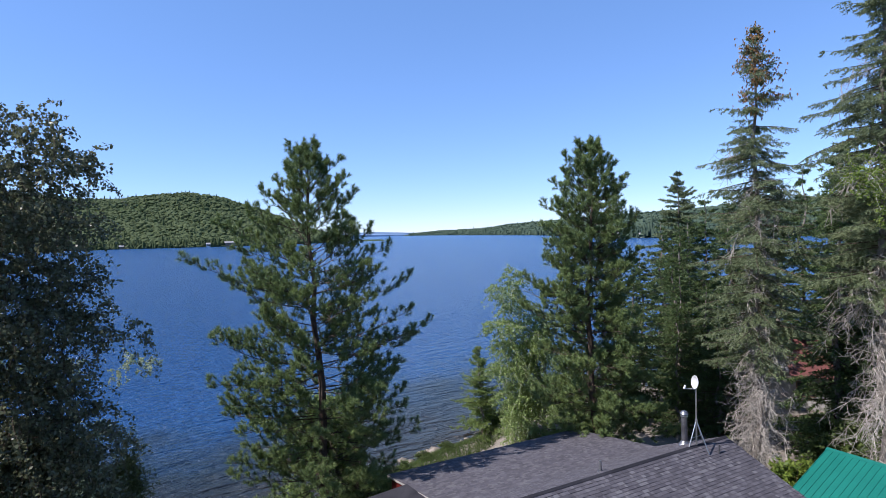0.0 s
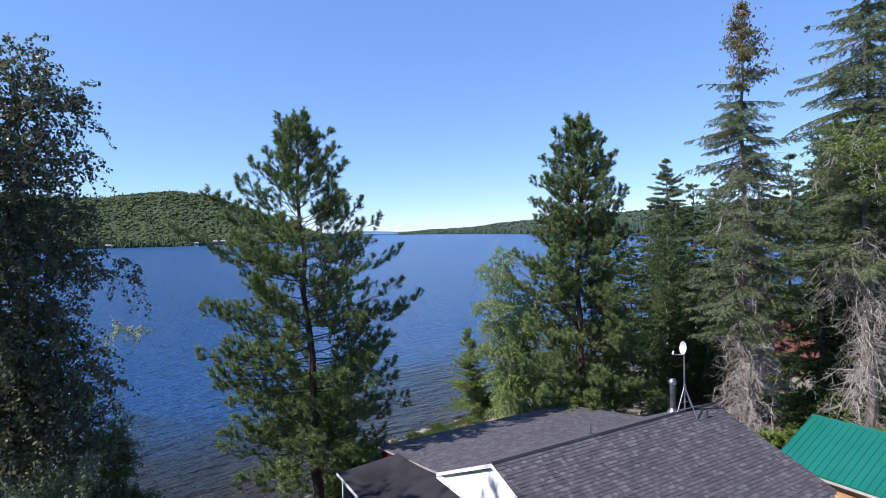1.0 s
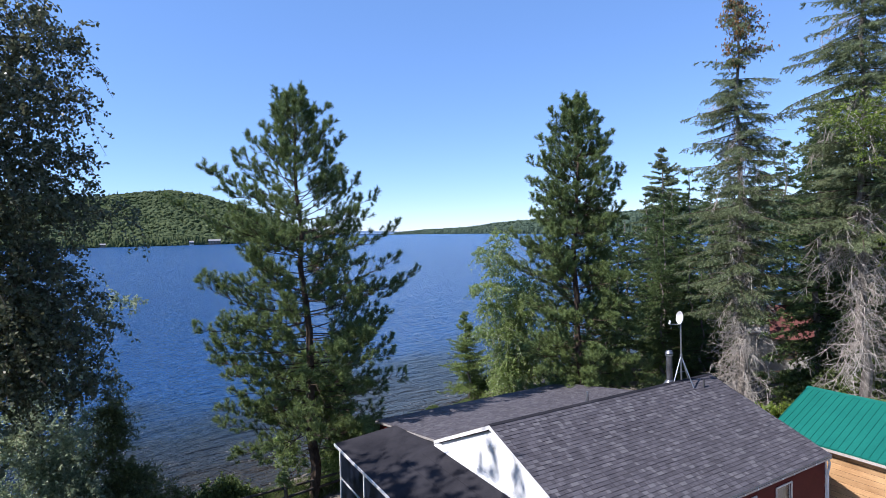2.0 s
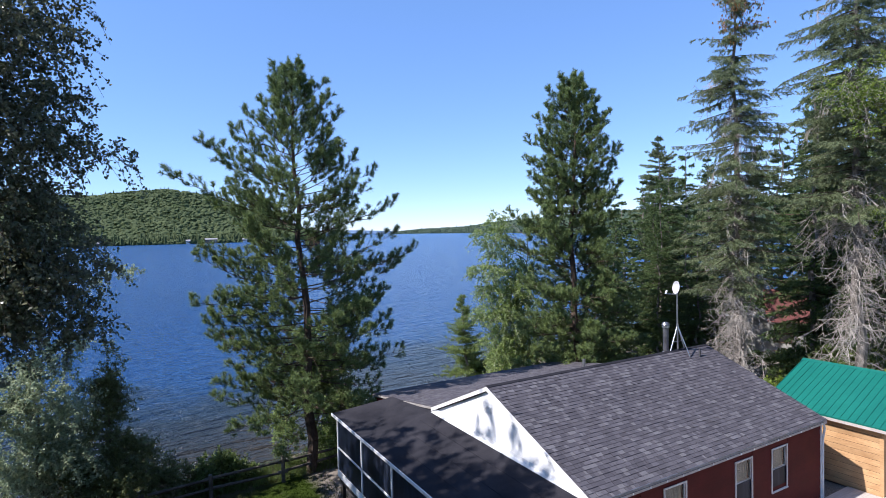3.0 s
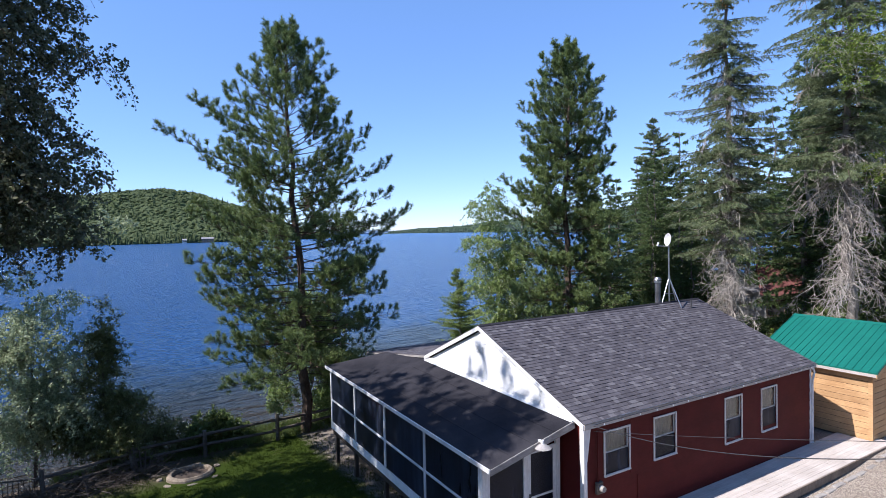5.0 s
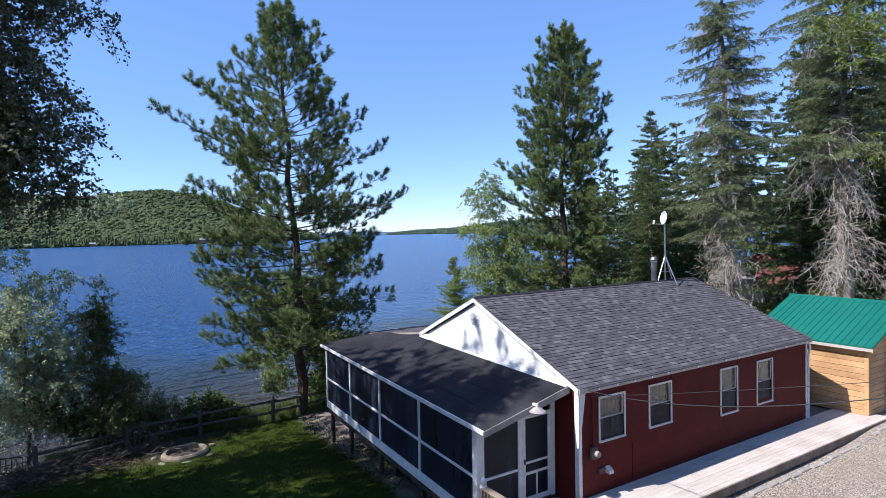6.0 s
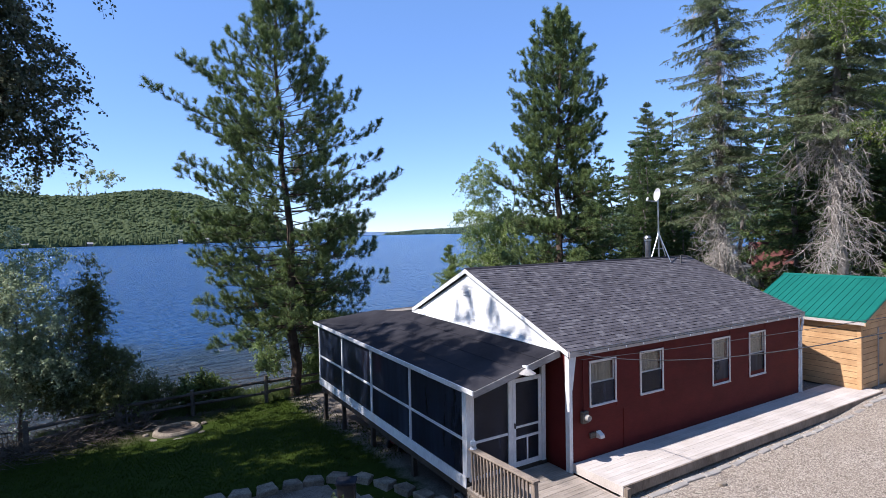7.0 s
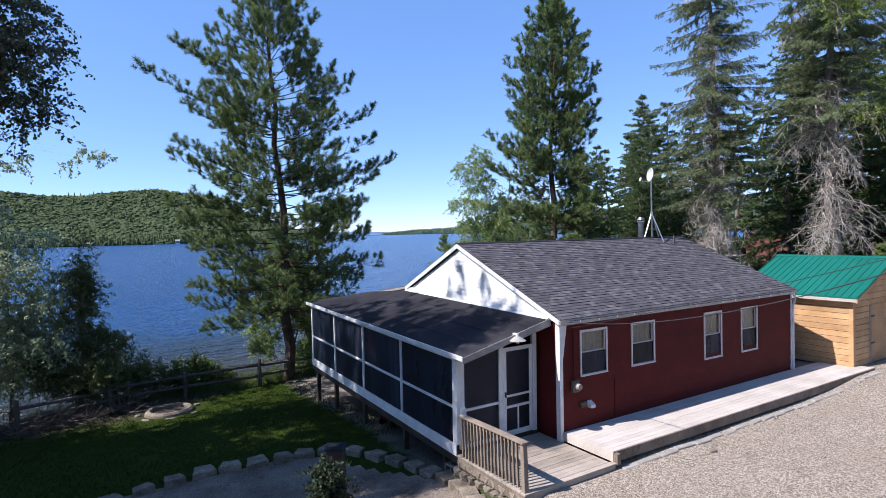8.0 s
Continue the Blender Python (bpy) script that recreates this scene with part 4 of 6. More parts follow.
leafy_tree("maple_tree", "yellow-green leafy tree beside the big spruce", "maple", (26.8, 9.0, -0.4), 15.0, [(-2.7, 1.5, 14.2, 1.1, 0.5), (-2.2, 1.0, 13.5, 1.2, 0.5), (-1.4, 0.3, 14.9, 1.0, 0.6), (-2.5, 0.6, 12.6, 0.9, 0.4), (-0.6, 0.2, 13.6, 1.2, 0.8)] + scatter_blobs(9, 6, 0, 0, 8.5, 12.5, 1.0, 1.2, 0.8), 49, "leaf_bright", "bark_birch", (0.075, 0.055), 400, 22, 0.3, 0.6, 0.12)
for i, (x, y, z, mt, k) in enumerate(((24.3, 13.3, -0.5, "leaf_bright", 1.0), (27.3, 9.3, -0.45, "leaf_bright", 1.3), (29.5, 12.3, -0.45, "leaf_shrub", 1.6), (29.0, 14.0, -0.5, "leaf_shrub", 1.4))):
    leafy_tree("shrub", "bright yellow-green bush at the edge of the trees", "shrub", (x, y, z), 2.6 * k,
               ((0, 0, 1.5 * k, 1.0 * k, 0.8 * k), (0.8 * k, 0.2, 1.1 * k, 0.9 * k, 0.7 * k), (-0.7 * k, 0.1, 0.9 * k, 0.9 * k, 0.7 * k)), 50 + i, mt, "bark_pine", (0.13, 0.09), 420, 20, 0.2, 0.4, 0.04, group="shrubs under the spruces")
leafy_tree("shrub", "leafy bush in the stone-edged bed, shade in its leaf colour", "shrub", (3.67, 9.3, -0.9), 1.4,
           ((0, 0, 0.85, 0.24, 0.35), (0.05, 0.1, 0.4, 0.3, 0.35)), 47, "leaf_shaded", "bark_pine", (0.06, 0.04), 260, 20, 0.15, 0.3, 0.03, group="shrubs by the fence")
# the wood goes on behind and beside the open yard
plain = spruce("fir_tree", "tall fir behind the open yard", 10.0, ((0, 0.15), (1, 0.6), (3, 1.4), (6, 2.2), (10, 2.8)), 0.4, 39, "needle_fir", 0.5, 0.5, 0.3, 0, 0, 0.5, "firs behind the yard", (-20, -8, -0.6), 0.09, per=14, wid=0.55)
for i, (x, y, s, r) in enumerate(((-14, -12, 1.9, 0), (-8, -15, 2.1, 50), (-2, -17, 2.0, 110), (4, -16, 2.2, 170), (10, -18, 2.0, 220), (16, -17, 2.2, 20), (22, -18, 2.1, 90), (28, -15, 2.2, 140), (34, -11, 2.0, 200), (38, -4, 2.1, 260), (40, 3, 2.0, 310), (36.5, 11.6, 2.0, 40), (39.5, 16.2, 2.1, 200))):
    copy_thing(plain, pose(x, y, -0.6, 0, 0, r) @ Matrix.Scale(s, 4))
for i in range(16):
    b, d = radians(48.5 + 1.9 * i), 46 + 7 * (i % 3)
    copy_thing(plain, pose(d * math.sin(b), d * math.cos(b), -0.4, 0, 0, 67 * i) @ Matrix.Scale(1.1 + 0.06 * i + 0.15 * (i % 2), 4))
young = spruce("fir_tree", "young bright fir under the dead boughs", 3.4, ((0, 0.1), (1, 0.6), (2, 1.1), (3.4, 1.5)), 0.3, 71, "needle_young", 0.36, 1.0, 0.2, 0, 0, 0.3, "young firs under the spruces", (24.9, 9.9, -0.45), 0.1, per=5)
for x, y, s, r in ((25.6, 11.4, 0.8, 60), (26.3, 9.2, 1.2, 150), (24.4, 16.6, 0.7, 250)):
    copy_thing(young, pose(x, y, -0.45, 0, 0, r) @ Matrix.Scale(s, 4))


# ---- the cabin ----
FLOOR = -0.35
EAVE_Y, EAVE_Z, RIDGE_Y, RIDGE_Z, BREAK_Y, BREAK_Z, BACK_Y, BACK_Z = 9.02, 2.38, 13.2, 4.1, 16.45, 2.66, 21.5, 1.9
X0, X1, FRONT_Y, REAR_Y = 9.17, 19.2, 9.11, 21.2
PITCH = math.atan2(RIDGE_Z - EAVE_Z, RIDGE_Y - EAVE_Y)

cabin = thing("cabin", "dark red lakeside cabin with charcoal shingle roof and white gable", "cabin", at=(0, 0, 0))


def wall_with_holes(a0, a1, z0, z1, holes, y0, y1):
    """A wall along x between y0 and y1, pieced round its openings (x0, x1, z0, z1)."""
    bm = bmesh.new()
    xs = sorted({a0, a1, *(h[0] for h in holes), *(h[1] for h in holes)})
    for p, q in zip(xs, xs[1:]):
        hit = [h for h in holes if h[0] <= p + 1e-6 and h[1] >= q - 1e-6]
        z = z0
        for h in sorted(hit, key=lambda r: r[2]):
            add_box(bm, p, q, y0, y1, z, h[2])
            z = h[3]
        add_box(bm, p, q, y0, y1, z, z1)
    bmesh.ops.remove_doubles(bm, verts=bm.verts[:], dist=0.0005)
    return bm


WINDOWS = ((9.83, 10.68, 1.0, 2.03), (11.6, 12.44, 0.99, 2.03), (14.6, 15.38, 0.75, 2.01), (16.4, 17.2, 0.73, 1.99))
front = part("front_wall", wall_with_holes(X0, X1, FLOOR - 0.5, 2.42, WINDOWS, FRONT_Y, FRONT_Y + 0.15), "red_siding", cabin)
GABLE = ((FRONT_Y, FLOOR - 0.5), (REAR_Y, FLOOR - 1.0), (REAR_Y, 1.84), (BREAK_Y, 2.6), (RIDGE_Y, 3.9), (FRONT_Y, 2.34))
part("gable_wall", prism(((FRONT_Y + 0.15, FLOOR - 0.5), (REAR_Y, FLOOR - 1.0), (REAR_Y, 1.8), (BREAK_Y, 2.5), (RIDGE_Y, 3.86), (FRONT_Y + 0.15, 2.34)), "x", X0, X0 + 0.15), "red_siding", cabin)
part("gable_wall", prism(((FRONT_Y + 0.15, FLOOR - 0.5), (REAR_Y, FLOOR - 1.0), (REAR_Y, 1.8), (BREAK_Y, 2.5), (RIDGE_Y, 3.86), (FRONT_Y + 0.15, 2.34)), "x", X1 - 0.15, X1), "red_siding", cabin)
part("back_wall", box(X0 + 0.15, X1 - 0.15, REAR_Y - 0.15, REAR_Y, FLOOR - 1.2, 1.78), "red_siding", cabin)
# room behind the panes: its dimness is put into a dark colour
part("room_floor", box(X0 + 0.15, X1 - 0.15, FRONT_Y + 0.15, REAR_Y - 0.15, FLOOR - 0.1, FLOOR), "room_shade", cabin)
part("room_wall", box(X0 + 0.15, X1 - 0.15, FRONT_Y + 3.0, FRONT_Y + 3.1, FLOOR, 2.3), "room_shade", cabin)

def settle(ob, pivot, rx, ry):
    """Leans a thing by small angles round a point: old timber has sunk."""
    ob.matrix_world = Matrix.Translation(pivot) @ pose(0, 0, 0, rx, ry, 0) @ Matrix.Translation(-Vector(pivot)) @ ob.matrix_world


settle(cabin, (9.17, 9.11, -0.3), 0, 0.5)

# white lap siding on the gable over the porch roof
for k in range(14):
    z0 = 2.32 + k * 0.115
    ya = max(FRONT_Y + 0.02, RIDGE_Y - (3.93 - z0) / math.tan(PITCH))
    yb = min(BREAK_Y - 0.05, RIDGE_Y + (3.93 - z0) / ((RIDGE_Z - BREAK_Z) / (BREAK_Y - RIDGE_Y)))
    z1 = z0 + 0.115
    yc, yd = min(RIDGE_Y, RIDGE_Y - (3.93 - z1) / math.tan(PITCH)), max(RIDGE_Y, RIDGE_Y + (3.93 - z1) / ((RIDGE_Z - BREAK_Z) / (BREAK_Y - RIDGE_Y)))
    yc, yd = max(ya, yc), min(yb, yd)
    if yd - yc < 0.02 and yb - ya < 0.1:
        continue
    bm = bmesh.new()
    lo, hi = X0 - 0.013, X0 - 0.006
    vs = [bm.verts.new(c) for c in ((lo, ya, z0), (lo, yb, z0), (hi, yd, z1), (hi, yc, z1), (X0 - 0.001, ya, z0), (X0 - 0.001, yb, z0), (X0 - 0.001, yd, z1), (X0 - 0.001, yc, z1))]
    for f in ((0, 1, 2, 3), (4, 7, 6, 5), (0, 4, 5, 1), (3, 2, 6, 7), (0, 3, 7, 4), (1, 5, 6, 2)):
        bm.faces.new([vs[i] for i in f])
    part("siding_board", bm, "white_siding", cabin)
bm = box(X0 - 0.03, X0 - 0.012, 13.05, 13.4, 3.3, 3.5, 0.004)
vent = part("gable_vent", bm, "white_paint", cabin, "small white gable vent")
for k in range(4):
    part("vent_slat", box(X0 - 0.045, X0 - 0.028, 13.08, 13.37, 3.32 + k * 0.043, 3.345 + k * 0.043), "white_paint", vent)


# roof: deck boards under the covering
def slope_slab(y0, z0, y1, z1, x0, x1, thick):
    return prism(((y0, z0), (y1, z1), (y1, z1 - thick), (y0, z0 - thick)), "x", x0, x1)


RX0, RX1 = X0 - 0.07, 19.36
roof = part("roof", slope_slab(EAVE_Y, EAVE_Z, RIDGE_Y, RIDGE_Z, RX0, RX1, 0.11), "felt", cabin, "charcoal shingle roof")
back_roof = part("back_roof", slope_slab(RIDGE_Y, RIDGE_Z, BREAK_Y, BREAK_Z, RX0, RX1, 0.11), "felt", cabin, "charcoal back slope")
lean_roof = part("lean_roof", slope_slab(BREAK_Y, BREAK_Z, BACK_Y, BACK_Z, RX0 + 0.03, RX1, 0.11), "felt", cabin, "low charcoal roof towards the lake")
part("ridge_cap", prism(((RIDGE_Y - 0.09, RIDGE_Z - 0.012), (RIDGE_Y, RIDGE_Z + 0.026), (RIDGE_Y + 0.09, RIDGE_Z - 0.012), (RIDGE_Y, RIDGE_Z - 0.0)), "x", RX0, RX1), "felt_dark", cabin, "dark ridge cap")
# rake boards, corner boards, gutter
sl = (RIDGE_Z - EAVE_Z) / (RIDGE_Y - EAVE_Y)
part("rake_board", prism(((EAVE_Y, EAVE_Z - 0.02), (RIDGE_Y, RIDGE_Z - 0.02), (RIDGE_Y, RIDGE_Z - 0.12), (EAVE_Y, EAVE_Z - 0.12)), "x", RX0 - 0.03, RX0), "white_paint", cabin, "white rake board")
part("rake_board", prism(((RIDGE_Y, RIDGE_Z - 0.02), (BREAK_Y, BREAK_Z - 0.02), (BREAK_Y, BREAK_Z - 0.14), (RIDGE_Y, RIDGE_Z - 0.14)), "x", RX0 - 0.03, RX0), "white_paint", cabin, "white rake board")
part("rake_board", prism(((BREAK_Y, BREAK_Z - 0.02), (BACK_Y, BACK_Z - 0.02), (BACK_Y, BACK_Z - 0.085), (BREAK_Y, BREAK_Z - 0.085)), "x", RX0 + 0.0, RX0 + 0.03), "grey_trim", cabin, "weathered grey rake board")
part("soffit", prism(((EAVE_Y + 0.03, EAVE_Z - 0.13), (FRONT_Y, EAVE_Z - 0.1), (FRONT_Y, EAVE_Z - 0.12), (EAVE_Y + 0.03, EAVE_Z - 0.15)), "x", RX0, RX1), "grey_trim", cabin)
part("fascia", box(RX0, RX1, EAVE_Y - 0.025, EAVE_Y - 0.002, EAVE_Z - 0.13, EAVE_Z - 0.01), "fascia_paint", cabin, "weathered pale fascia board")
part("drip_edge", box(RX0, RX1, EAVE_Y - 0.04, EAVE_Y + 0.02, EAVE_Z + 0.004, EAVE_Z + 0.012), "flue_metal", cabin)
part("back_fascia", box(RX0 + 0.03, RX1, BACK_Y + 0.002, BACK_Y + 0.025, BACK_Z - 0.15, BACK_Z - 0.01), "white_paint", cabin)
part("corner_board", box(X0 - 0.03, X0 + 0.07, FRONT_Y - 0.03, FRONT_Y - 0.003, FLOOR - 0.1, 2.36), "white_paint", cabin, "white corner board")
part("corner_board", box(X0 - 0.03, X0 - 0.003, FRONT_Y - 0.003, FRONT_Y + 0.1, FLOOR - 0.1, 2.34), "white_paint", cabin, "white corner board")
part("corner_board", box(X1 - 0.05, X1 + 0.02, FRONT_Y - 0.03, FRONT_Y - 0.003, FLOOR - 0.1, 2.36), "white_paint", cabin, "white corner board")
part("corner_gusset", prism(((X0 - 0.035, 2.36), (X0 + 0.2, 2.33), (X0 + 0.07, 1.5), (X0 - 0.035, 1.2)), "y", FRONT_Y - 0.045, FRONT_Y - 0.031), "white_paint", cabin, "white tapered board under the eave corner")
for pa, pb in (((19.22, FRONT_Y - 0.06, 2.28), (19.3, FRONT_Y - 0.08, 2.1)), ((19.3, FRONT_Y - 0.08, 2.1), (19.24, FRONT_Y - 0.05, 1.8)), ((19.24, FRONT_Y - 0.05, 1.8), (19.24, FRONT_Y - 0.05, FLOOR))):
    part("downspout", tube(pa, pb, 0.035, sides=8), "white_paint", cabin, "white downspout with a bent head")
part("belt_board", box(10.95, 11.0, FRONT_Y - 0.02, FRONT_Y - 0.002, FLOOR, 0.75), "red_siding", cabin)
for i in range(9):
    z = FLOOR + 0.02 + 0.3 * i
    for a, b in ((X0 + 0.07, 9.78), (10.72, 11.56), (12.48, 14.56), (15.42, 16.36), (17.24, X1 - 0.05)) if 0.6 < z < 2.1 else ((X0 + 0.07, X1 - 0.05),):
        part("siding_lap", prism(((FRONT_Y - 0.012, z), (FRONT_Y - 0.001, z + 0.28), (FRONT_Y - 0.001, z)), "x", a, b), "red_siding", cabin)


def sash_window(x0, x1, z0, z1):
    """Double-hung window: casing, two sashes, a pale sheet standing in for reflections in the upper one."""
    w = part("window", wall_with_holes(x0 - 0.03, x1 + 0.03, z0 - 0.03, z1 + 0.03, ((x0 + 0.012, x1 - 0.012, z0 + 0.012, z1 - 0.012),), FRONT_Y - 0.03, FRONT_Y - 0.004), "cream_paint", cabin, "double-hung window with white casing")
    zm = (z0 + z1) / 2
    part("sill", box(x0 - 0.034, x1 + 0.034, FRONT_Y - 0.045, FRONT_Y - 0.03, z0 - 0.034, z0 - 0.012, 0.003), "cream_paint", w)
    for a, b, y in ((z0, zm + 0.02, 0.045), (zm - 0.02, z1, 0.02)):
        part("sash", wall_with_holes(x0, x1, a, b, ((x0 + 0.04, x1 - 0.04, a + 0.04, b - 0.04),), FRONT_Y + y, FRONT_Y + y + 0.024), "cream_paint", w)
        g = part("pane", box(x0 + 0.04, x1 - 0.04, FRONT_Y + y + 0.009, FRONT_Y + y + 0.014, a + 0.04, b - 0.04), "glass", w)
        g.visible_shadow = False
    part("insect_screen", box(x0 + 0.02, x1 - 0.02, FRONT_Y + 0.01, FRONT_Y + 0.013, z0 + 0.02, zm), "screen", w, "dark insect screen")
    bm = bmesh.new()
    n = 24
    ys = [FRONT_Y + 0.13 + 0.012 * math.sin(i * 1.9) for i in range(n + 1)]
    lo = [bm.verts.new((x0 + (x1 - x0) * i / n, ys[i], zm - 0.03)) for i in range(n + 1)]
    hi = [bm.verts.new((x0 + (x1 - x0) * i / n, ys[i], z1)) for i in range(n + 1)]
    for i in range(n):
        bm.faces.new((lo[i], lo[i + 1], hi[i + 1], hi[i]))
    part("reflection_sheet", bm, "reflection_sheet", w, "pale beige sheet standing in for pane reflections")


for wdw in WINDOWS:
    sash_window(*wdw)

# shingles: courses of uneven tabs on the front slope
slope_len = math.hypot(RIDGE_Y - EAVE_Y, RIDGE_Z - EAVE_Z)
COURSE = 0.127


def tab_corners(x0, x1, s0, s1, lift, drop, y0, z0, dy, dz):
    """A tab on a slope that starts at (y0, z0) and rises along (dy, dz)."""
    side = 1 if dy > 0 else -1

    def at(x, d, up):
        return (x, y0 + d * dy - up * dz * side, z0 + d * dz + up * abs(dy))
    g = 0.004
    return [at(x0 + g, s0, drop), at(x1 - g, s0, drop), at(x1 - g, s1, lift), at(x0 + g, s1, lift), at(x0 + g, s0, 0.001), at(x1 - g, s0, 0.001), at(x1 - g, s1, 0.001), at(x0 + g, s1, 0.001)]


TAB_FACES = ((0, 1, 2, 3), (0, 4, 5, 1), (1, 5, 6, 2), (0, 3, 7, 4))
rs = random.Random(5)


def lay_tabs(y0, z0, y1, z1, xa, xb, keep):
    """Courses of uneven tabs; those for which keep(x, course) holds become pieces of their own."""
    length = math.hypot(y1 - y0, z1 - z0)
    dy, dz = (y1 - y0) / length, (z1 - z0) / length
    single, joined = [], []
    course = 0
    while course * COURSE < length - 0.06:
        x = xa - rs.random() * 0.2
        s0, s1 = course * COURSE - 0.01, min((course + 1) * COURSE + 0.02, length - 0.01)
        while x < xb:
            wd = rs.choice((0.09, 0.12, 0.16, 0.2, 0.25))
            a, b = max(x, xa), min(x + wd, xb)
            if b - a > 0.03:
                cs = tab_corners(a, b, s0, s1, 0.003, 0.014 + rs.choice((0, 0, 0.008)), y0, z0, dy, dz)
                (single if keep(x, course) and len(single) < 300 else joined).append(cs)
            x += wd
        course += 1
    return single, joined


shingle_parts, shingle_rest = lay_tabs(EAVE_Y, EAVE_Z, RIDGE_Y, RIDGE_Z, RX0, RX1, lambda x, c: x < 12.4 and c < 18)
shingle_back = lay_tabs(BREAK_Y, BREAK_Z, RIDGE_Y, RIDGE_Z, RX0, RX1, lambda x, c: False)[1]
shingle_lean = lay_tabs(BACK_Y, BACK_Z, BREAK_Y, BREAK_Z, RX0 + 0.03, RX1, lambda x, c: False)[1]


# ---- screen porch ----
porch = thing("screen_porch", "raised screened porch with white frame and dark roof", "porch", at=(0, 0, 0))
settle(porch, (8.0, 9.6, 0), 1.25, 0)
PX, PY0, PY1, PTOP = 6.83, 9.86, 19.5, 1.74
part("porch_floor", box(PX, X0 - 0.03, PY0, PY1, FLOOR - 0.16, FLOOR), "dark_wood", porch)
part("skirt_board", box(PX - 0.03, PX - 0.002, PY0, PY1, FLOOR - 0.12, FLOOR + 0.14, 0.004), "white_paint", porch, "peeling white skirt board")
part("top_plate", box(PX - 0.02, PX + 0.06, PY0, PY1, PTOP - 0.1, PTOP + 0.02, 0.004), "white_paint", porch)
part("mid_rail", box(PX - 0.012, PX + 0.04, PY0 + 0.09, PY1 - 0.05, 0.56, 0.62, 0.003), "white_paint", porch)
posts = (PY0 + 0.045, 12.47, 14.9, 17.22, PY1 - 0.03)
for i, y in enumerate(posts):
    wd = (0.09, 0.035, 0.045, 0.035, 0.035)[i]
    part("post", box(PX - 0.022, PX + 0.08, y - wd, y + wd, FLOOR + 0.14, PTOP - 0.1, 0.005), "white_paint", porch, "white porch post")
for a, b in zip(posts, posts[1:]):
    for z0, z1 in ((FLOOR + 0.14, 0.56), (0.62, PTOP - 0.1)):
        part("screen", box(PX + 0.016, PX + 0.02, a + 0.04, b - 0.04, z0, z1), "screen", porch, "dark insect screen")
for y in (10.6, 12.6, 15.2, 17.6, 19.4):
    part("stilt", box(PX + 0.1, PX + 0.22, y - 0.06, y + 0.06, ground_z(PX, y) - 0.3, FLOOR - 0.16), "dark_wood", porch)
    part("stilt", box(8.6, 8.72, y - 0.06, y + 0.06, ground_z(8.6, y) - 0.3, FLOOR - 0.16), "dark_wood", porch)
part("beam", box(PX + 0.04, PX + 0.1, PY0, PY1, FLOOR - 0.34, FLOOR - 0.16), "dark_wood", porch)
# front end with the screen door
part("post", box(PX + 0.08, PX + 0.2, PY0 - 0.02, PY0 + 0.06, FLOOR, 1.78, 0.005), "white_paint", porch)
part("header", prism(((PX, 1.66), (X0 - 0.03, 2.22), (X0 - 0.03, 2.1), (PX, 1.55)), "y", PY0 - 0.018, PY0 + 0.04), "white_paint", porch)
part("front_rail", box(PX + 0.2, 8.0, PY0 - 0.005, PY0 + 0.035, 0.47, 0.53, 0.003), "white_paint", porch)
for x0, x1, z1 in ((7.98, 8.1, 1.95), (8.98, 9.1, 2.1)):
    part("door_post", box(x0, x1, PY0 - 0.022, PY0 + 0.06, FLOOR, z1, 0.004), "white_paint", porch)
part("front_sill", box(PX + 0.2, 7.98, PY0 - 0.01, PY0 + 0.04, FLOOR, FLOOR + 0.09), "white_paint", porch)
part("screen", box(PX + 0.2, 7.98, PY0 + 0.012, PY0 + 0.016, FLOOR + 0.09, 0.47), "screen", porch)
part("screen", prism(((PX + 0.2, 0.53), (7.98, 0.53), (7.98, 1.82), (PX + 0.2, 1.6)), "y", PY0 + 0.012, PY0 + 0.016), "screen", porch)
door = part("screen_door", wall_with_holes(8.11, 8.97, FLOOR + 0.02, 1.74, ((8.2, 8.88, FLOOR + 0.14, 0.32), (8.2, 8.88, 0.38, 0.58), (8.2, 8.88, 0.63, 1.65)), PY0 - 0.012, PY0 + 0.02), "white_paint", porch, "white wooden screen door")
part("door_screen", box(8.2, 8.88, PY0 + 0.002, PY0 + 0.006, FLOOR + 0.14, 1.65), "screen", door, "dark insect screen")
part("door_bar", box(8.52, 8.56, PY0 - 0.01, PY0 + 0.001, FLOOR + 0.14, 0.32), "white_paint", door)
part("door_handle", box(8.14, 8.17, PY0 - 0.06, PY0 - 0.012, 0.6, 0.72, 0.006), "black_plastic", door, "small dark door handle")
# roof of the porch
ROOF_IN = ((9.4, 2.4), (16.4, 2.4), (PY1 + 0.2, 2.0))
bm = bmesh.new()
tops = [(bm.verts.new((PX - 0.12, y, 1.82)), bm.verts.new((X0 - 0.001, y, z))) for y, z in ROOF_IN]
lows = [(bm.verts.new((PX - 0.12, y, 1.74)), bm.verts.new((X0 - 0.001, y, z - 0.1))) for y, z in ROOF_IN]
for k in range(2):
    bm.faces.new((tops[k][0], tops[k][1], tops[k + 1][1], tops[k + 1][0]))
    bm.faces.new((lows[k][0], lows[k + 1][0], lows[k + 1][1], lows[k][1]))
    bm.faces.new((tops[k][0], tops[k + 1][0], lows[k + 1][0], lows[k][0]))
    bm.faces.new((tops[k][1], lows[k][1], lows[k + 1][1], tops[k + 1][1]))
for k in (0, 2):
    bm.faces.new((tops[k][0], lows[k][0], lows[k][1], tops[k][1]))
bmesh.ops.recalc_face_normals(bm, faces=bm.faces[:])
part("porch_roof", bm, "felt_dark", porch, "nearly black rolled roofing")
